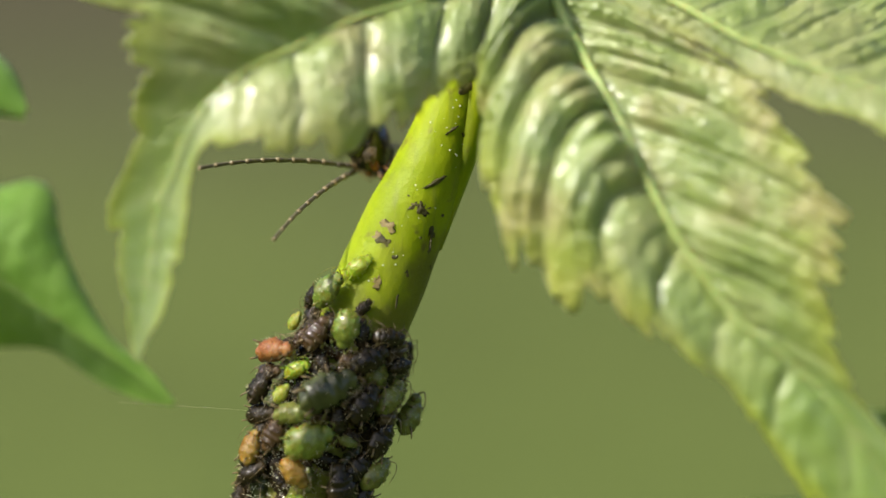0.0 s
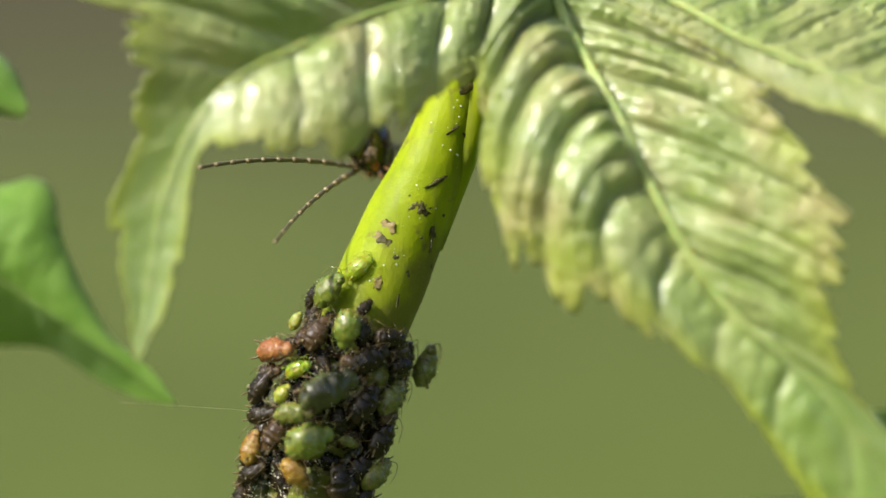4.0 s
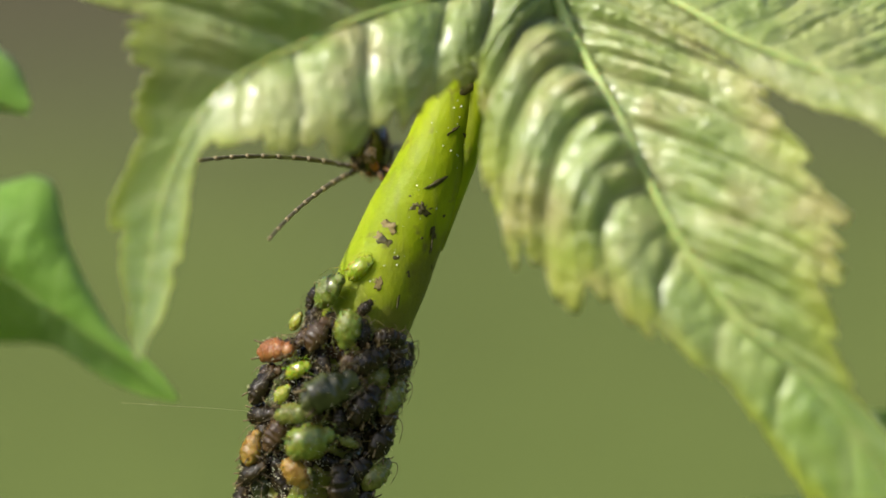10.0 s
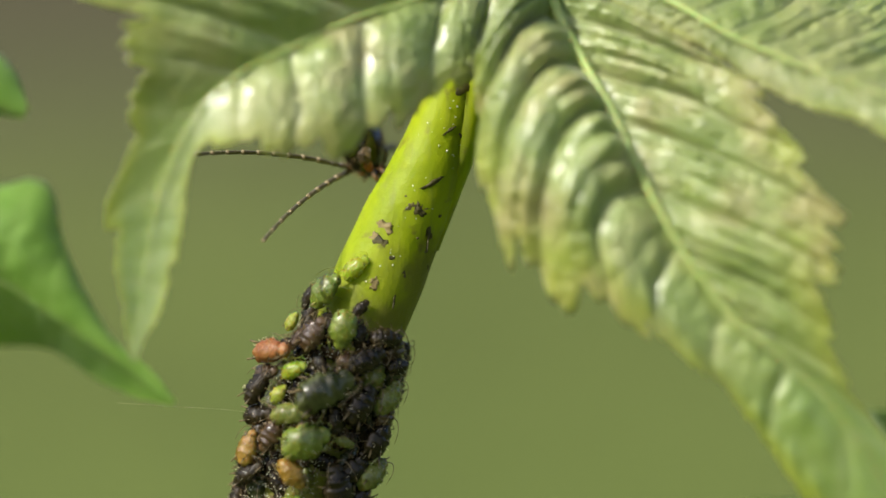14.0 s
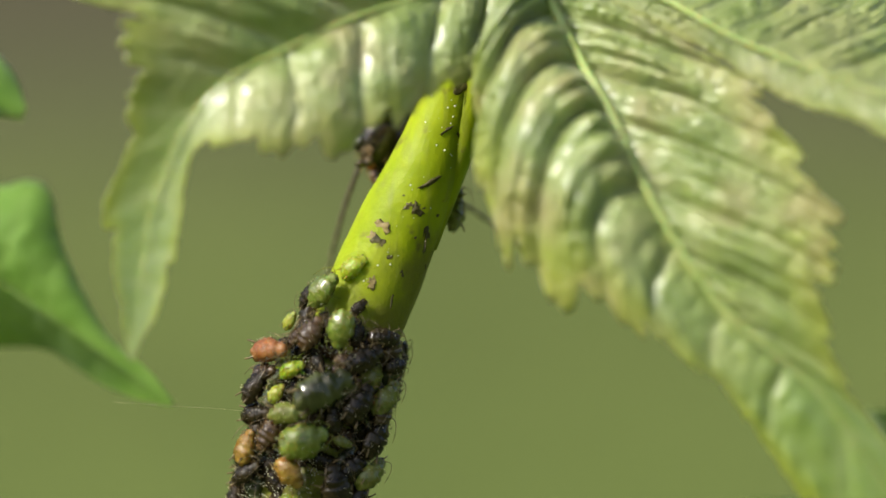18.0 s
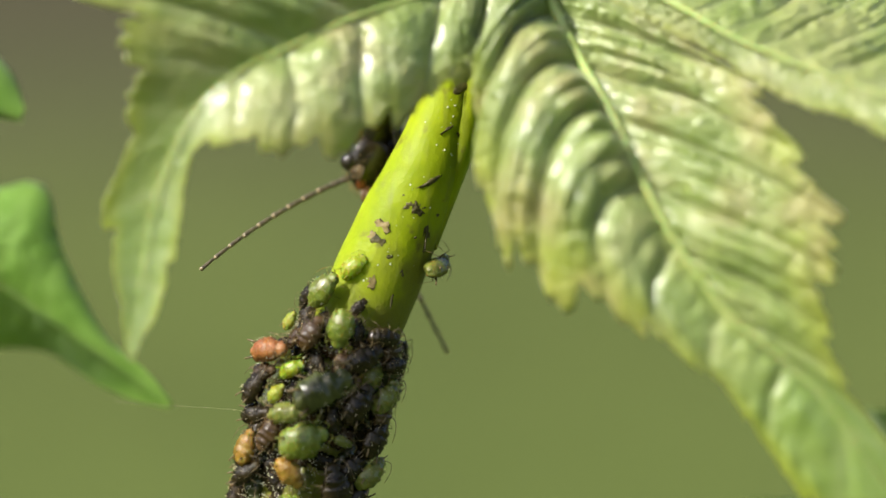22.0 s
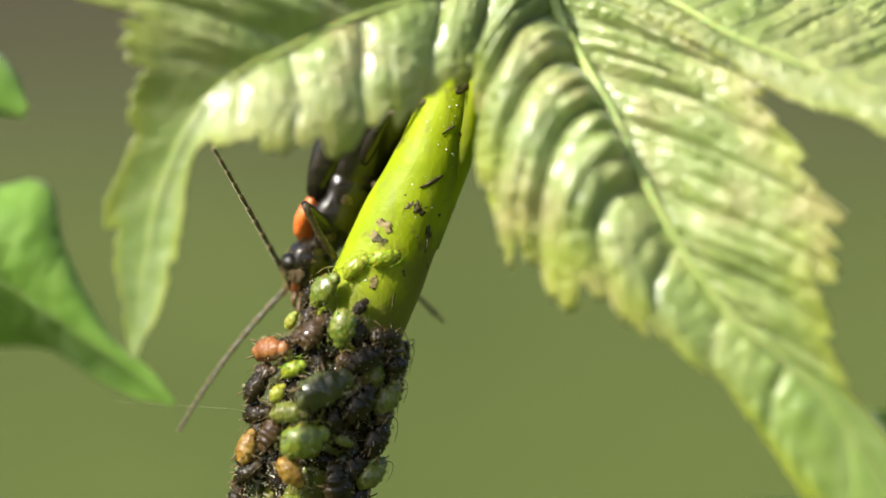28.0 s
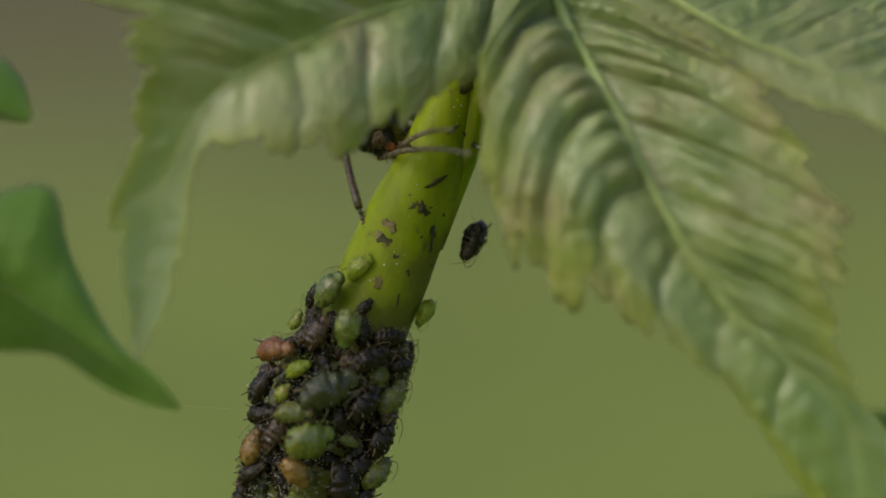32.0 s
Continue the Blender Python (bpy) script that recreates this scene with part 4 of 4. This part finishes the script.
TIPS_B = ((0, 484, 425, -1), (6, 484, 430, -1), (9, 476, 422, -1), (13, 470, 425, -1), (16.5, 488, 430, -1), (17.0, 612, 420, -1), (17.5, 790, 430, 1), (18, 850, 390, 1), (18.5, 830, 440, 1), (19, 830, 568, 1), (19.5, 900, 530, 1), (20, 897, 524, 1), (20.5, 780, 570, 1),
          (21, 805, 600, 1), (21.5, 860, 470, 1), (22, 776, 592, 1), (22.5, 765, 620, 1), (23, 795, 560, 1), (23.5, 760, 600, 1), (24, 780, 620, 1), (24.5, 880, 560, 1), (25, 985, 470, 1), (25.5, 830, 560, 1), (26.5, 560, 640, 1), (27.5, 490, 650, -1),
          (28, 304, 780, -1), (28.5, 325, 420, -1), (29, 298, 600, -1), (29.5, 760, 650, -1), (30, 560, 300, 1), (30.5, 700, 180, 1), (31, 820, 300, -1), (31.5, 800, 260, -1), (32, 800, 230, -1))
# where a leg is seen to reach: seconds, knee (x, y, depth), foot (x, y, depth)
REACH = {
    "mida": ((23.4, 640, 262, 4, 640, 330, 3), (24.1, 636, 252, 4, 648, 320, 3), (25.5, 640, 250, 4, 642, 345, 3), (25.9, 660, 262, 4, 660, 345, 3), (27.2, 650, 300, 2, 665, 350, 1), (28.5, 650, 290, 2, 670, 330, 1), (29, 640, 240, 2, 670, 300, 1), (29.6, 650, 230, 2, 690, 270, 1)),
    "midb": ((22.2, 716, 272, 5, 808, 340, 4), (23.2, 716, 272, 5, 808, 343, 4), (24.1, 722, 310, 5, 815, 342, 4), (24.7, 850, 345, 4, 800, 372, 3), (25.5, 850, 350, 4, 800, 372, 3), (25.9, 830, 360, 5, 800, 400, 4)),
    "forea": ((0, 634, 246, 2.5, 617, 190, 2), (16.5, 630, 246, 2.5, 614, 190, 2), (17.2, 640, 250, 2.5, 617, 195, 2), (18, 690, 260, 4, 690, 330, 3.5), (22.8, 690, 270, 4, 690, 330, 3.5), (23.3, 600, 330, 3, 560, 440, 2), (24.1, 612, 342, 3, 606, 404, 0), (24.4, 640, 380, 4, 600, 450, 3), (24.8, 740, 540, 6, 720, 560, 4), (26.2, 700, 500, 6, 690, 560, 4), (27.5, 543, 362, 0.5, 590, 452, -1.5), (28, 542, 362, 0.5, 590, 455, -1.5), (28.5, 560, 300, 0.0, 618, 375, -2.0), (29, 590, 245, -0.5, 668, 320, -2.5), (29.5, 585, 250, -1, 670, 322, -2.6), (30, 640, 262, -1, 715, 300, -2), (30.5, 690, 258, -2, 755, 320, -3),
              (31, 700, 262, -2, 790, 320, -3), (31.5, 735, 258, -2.5, 820, 350, -3.0), (32, 760, 215, -2.5, 832, 250, -3.0)),
    "foreb": ((0, 668, 316, 2.0, 690, 260, 3), (16.5, 664, 316, 2.0, 690, 260, 3), (17.5, 700, 330, 3, 700, 280, 4), (20, 720, 330, 4, 720, 300, 4), (23.1, 720, 360, 5, 730, 420, 5), (23.6, 740, 430, 6, 740, 520, 6), (24.1, 755, 500, 6, 740, 560, 6), (25.5, 755, 520, 6, 735, 580, 6), (26.2, 720, 470, 6, 730, 540, 5), (26.9, 640, 465, 5, 740, 526, 4), (27.5, 638, 465, 5, 740, 526, 4), (28.6, 638, 465, 5, 740, 526, 4), (29, 640, 330, 2, 640, 400, 0), (29.5, 560, 345, 0, 600, 420, -1), (30, 528, 365, -2, 608, 440, -3), (30.5, 545, 345, -2.5, 652, 412, -3.2), (31, 552, 345, -2.5, 652, 405, -3.2), (31.5, 576, 290, -2.5, 636, 372, -3.0), (32, 606, 262, -2.5, 634, 368, -3.0)),
}


def head_pose(t):
    return Matrix.Rotation(radians(between(HEAD, t)[0]), 4, "Y")


def beetle_pose(t):
    x, y, d, a, s, f = between(PATH, t)
    way = Vector((math.sin(radians(a)), s, -math.cos(radians(a)))).normalized()
    back = Vector((-math.sin(radians(f)), math.cos(radians(f)), 0))
    back = (back - way * back.dot(way)).normalized()
    turn = Matrix((back.cross(-way), back, -way)).transposed()
    return Matrix.Translation(plan(x, y, d) / 1000) @ turn.to_4x4()


FEELER = Vector((11.3, 0, -1.8)).normalized()      # from an antenna's root to its tip, at rest


BOW = Vector((-0.5, -0.2, 1.0)).normalized()           # towards this side an antenna arches


def aim(way, rest=Vector((1, 0, 0))):
    return rest.rotation_difference(way.normalized()).to_matrix().to_4x4()


def hang(way, up):
    """Turns an antenna from rest along way, with its bow upwards."""
    def basis(x, z):
        z = (z - x * z.dot(x)).normalized()
        return Matrix((x, z.cross(x), z)).transposed()
    return (basis(way.normalized(), up) @ basis(FEELER, Vector((0, 0, 1))).inverted()).to_4x4()


def feeler_rows(tips, home):
    rows = []
    length = 11.5
    held = [(t + o, x, y, side) for t, x, y, side in tips for o in ((-0.05, 0.05) if t > 17 and t == int(t) and t < 32 else (0,))]
    for t, x, y, side in held:
        m = beetle_pose(t)
        root = head_pose(t) @ home
        base = m @ root * 1000
        tip = plan(x, y, base.y)
        reach = math.hypot(tip.x - base.x, tip.z - base.z)
        if side > 0 and reach > 0.55 * length:
            away = 0.06 if reach > 0.75 * length else 0.42
            tip = base + (tip - base) * (math.sqrt(1 - away * away) * length / reach)
            rows.append((t, Matrix.Translation(root) @ hang(m.to_3x3().inverted() @ (tip + Vector((0, away * length, 0)) - base), m.to_3x3().inverted() @ BOW)))
            continue
        for _ in range(4):
            flat = (tip.x - base.x) ** 2 + (tip.z - base.z) ** 2
            tip = plan(x, y, base.y + side * math.sqrt(max(0.0, length * length - flat)))
        rows.append((t, Matrix.Translation(root) @ hang(m.to_3x3().inverted() @ (tip - base), m.to_3x3().inverted() @ BOW)))
    return rows


def leg_rows(key, times):
    name, side = key[:-1], -1 if key[-1] == "a" else 1
    hip, knee, foot = next([Vector(p) for p in row[1:]] for row in LEGS if row[0] == name)
    for p in (hip, knee, foot):
        p.x *= side
    seen = REACH.get(key, ())
    up, low = [], []
    for t in times:
        k, f = knee, foot
        if seen and seen[0][0] <= t <= seen[-1][0]:
            v = between(seen, t)
            back = beetle_pose(t).inverted()
            near = plan(*v[:3]), plan(*v[3:])
            top = beetle_pose(t) @ (hip / 1000) * 1000
            pts = []
            for q, ln in zip(near, (FEMUR, SHIN)):
                # keep the length: turn the limb towards or away from the lens
                flat = (q.x - top.x) ** 2 + (q.z - top.z) ** 2
                dip = math.sqrt(max(0.0, ln * ln - flat))
                q = Vector((q.x, top.y + (dip if q.y > top.y else -dip), q.z))
                top = top + (q - top).normalized() * ln
                pts.append(back @ (q / 1000) * 1000)
            k, f = pts
        q = aim(k - hip)
        up.append((t, Matrix.Translation(hip / 1000) @ q))
        bend = q.to_3x3().inverted() @ (f - (hip + (k - hip).normalized() * FEMUR))
        low.append((t, Matrix.Translation((FEMUR / 1000, 0, 0)) @ aim(bend)))
    return up, low


def eased(rows):
    """Rows with others set between those that turn far."""
    out = [rows[0]]
    for (t, m), (s, n) in zip(rows, rows[1:]):
        a, b = m.to_quaternion(), n.to_quaternion()
        steps = 1 + int(math.degrees(a.rotation_difference(b).angle) / 70)
        for i in range(1, steps):
            f = i / steps
            out.append((t + (s - t) * f, Matrix.LocRotScale(m.translation.lerp(n.translation, f), a.slerp(b, f), None)))
        out.append((s, n))
    return out


def motions():
    times = [r[0] for r in SWAY]
    for ob in MOVING:
        home = ob.matrix_basis.copy()
        walk(ob, [(t, swayed(t) @ home) for t in times])
    times = sorted({r[0] for r in PATH} | {r[0] for r in SWAY if r[0] < 16})
    walk(BEETLE, [(t, swayed(t) @ beetle_pose(t)) if t < 16 else (t, beetle_pose(t)) for t in times])
    walk(BEETLE_PARTS["head"], [(t, head_pose(t)) for t, turn in HEAD])
    for key, tips in (("anta", TIPS_A), ("antb", TIPS_B)):
        walk(BEETLE_PARTS[key], eased(feeler_rows(tips, BEETLE_PARTS[key].location.copy())))
    times = sorted({0.0, 16.5, 32.0} | {r[0] for r in PATH if r[0] > 16})
    for key in ("forea", "foreb", "mida", "midb", "hinda", "hindb"):
        leg, shin = BEETLE_PARTS[key]
        for ob, rows in zip((leg, shin), leg_rows(key, times)):
            walk(ob, eased(rows))
    for ob, rows in CRAWL:
        walk(ob, [(t, swayed(t) @ sit(a, plan(0, y).z, lift, head)) for t, a, y, lift, head in rows])
    home = SIDE_LEAF.matrix_basis.copy()
    swing = ((0, 0, 0), (2, -2, 3), (3.5, -1, 1), (5.5, 8, 10), (6, 10, 0), (7.5, 2, 8), (8, 4, -2), (9, 9, 16), (10, 7, 8), (11, 9, 11), (13, 1, 9), (13.5, 1, 0), (14.5, 0, 4), (17, -2, 2), (20, -4, -3), (25, -5, -3),
             (28, 1, 1), (29, 2, 4), (30, 2, 14), (30.5, 10, 6), (31, 7, 4), (31.5, 19, -2), (32, 9, -8))
    walk(SIDE_LEAF, [(t, Matrix.Translation((x / 30000, 0, z / 30000)) @ home) for t, x, z in swing])

    # how much of the sun the crown covers: seconds, share
    cover = ((0, 0.40), (1, 0.42), (3, 0.36), (6, 0.22), (7.6, 0.2), (8.4, 0.45), (9, 0.80), (9.5, 0.58), (10, 0.42), (11, 0.22), (12, 0.17), (13, 0.34), (14, 0.52), (17, 0.28), (18, 0.5), (19, 0.40), (20, 0.22), (21, 0.28), (22, 0.29), (23, 0.22), (24, 0.17),
             (25, 0.25), (28, 0.08), (29, 0.11), (30, 0.0), (30.5, 0.15), (31, 0.42), (31.5, 0.7), (32, 0.99))
    foot = Matrix.Translation(TREE_FOOT / 1000)
    lean = Vector((0, 0, 1)).cross(ACROSS)
    walk(SHADE_TREE, [(t, foot @ Matrix.Rotation(-c * THIN / CROWN_AT.z, 4, lean)) for t, c in cover])


motions()
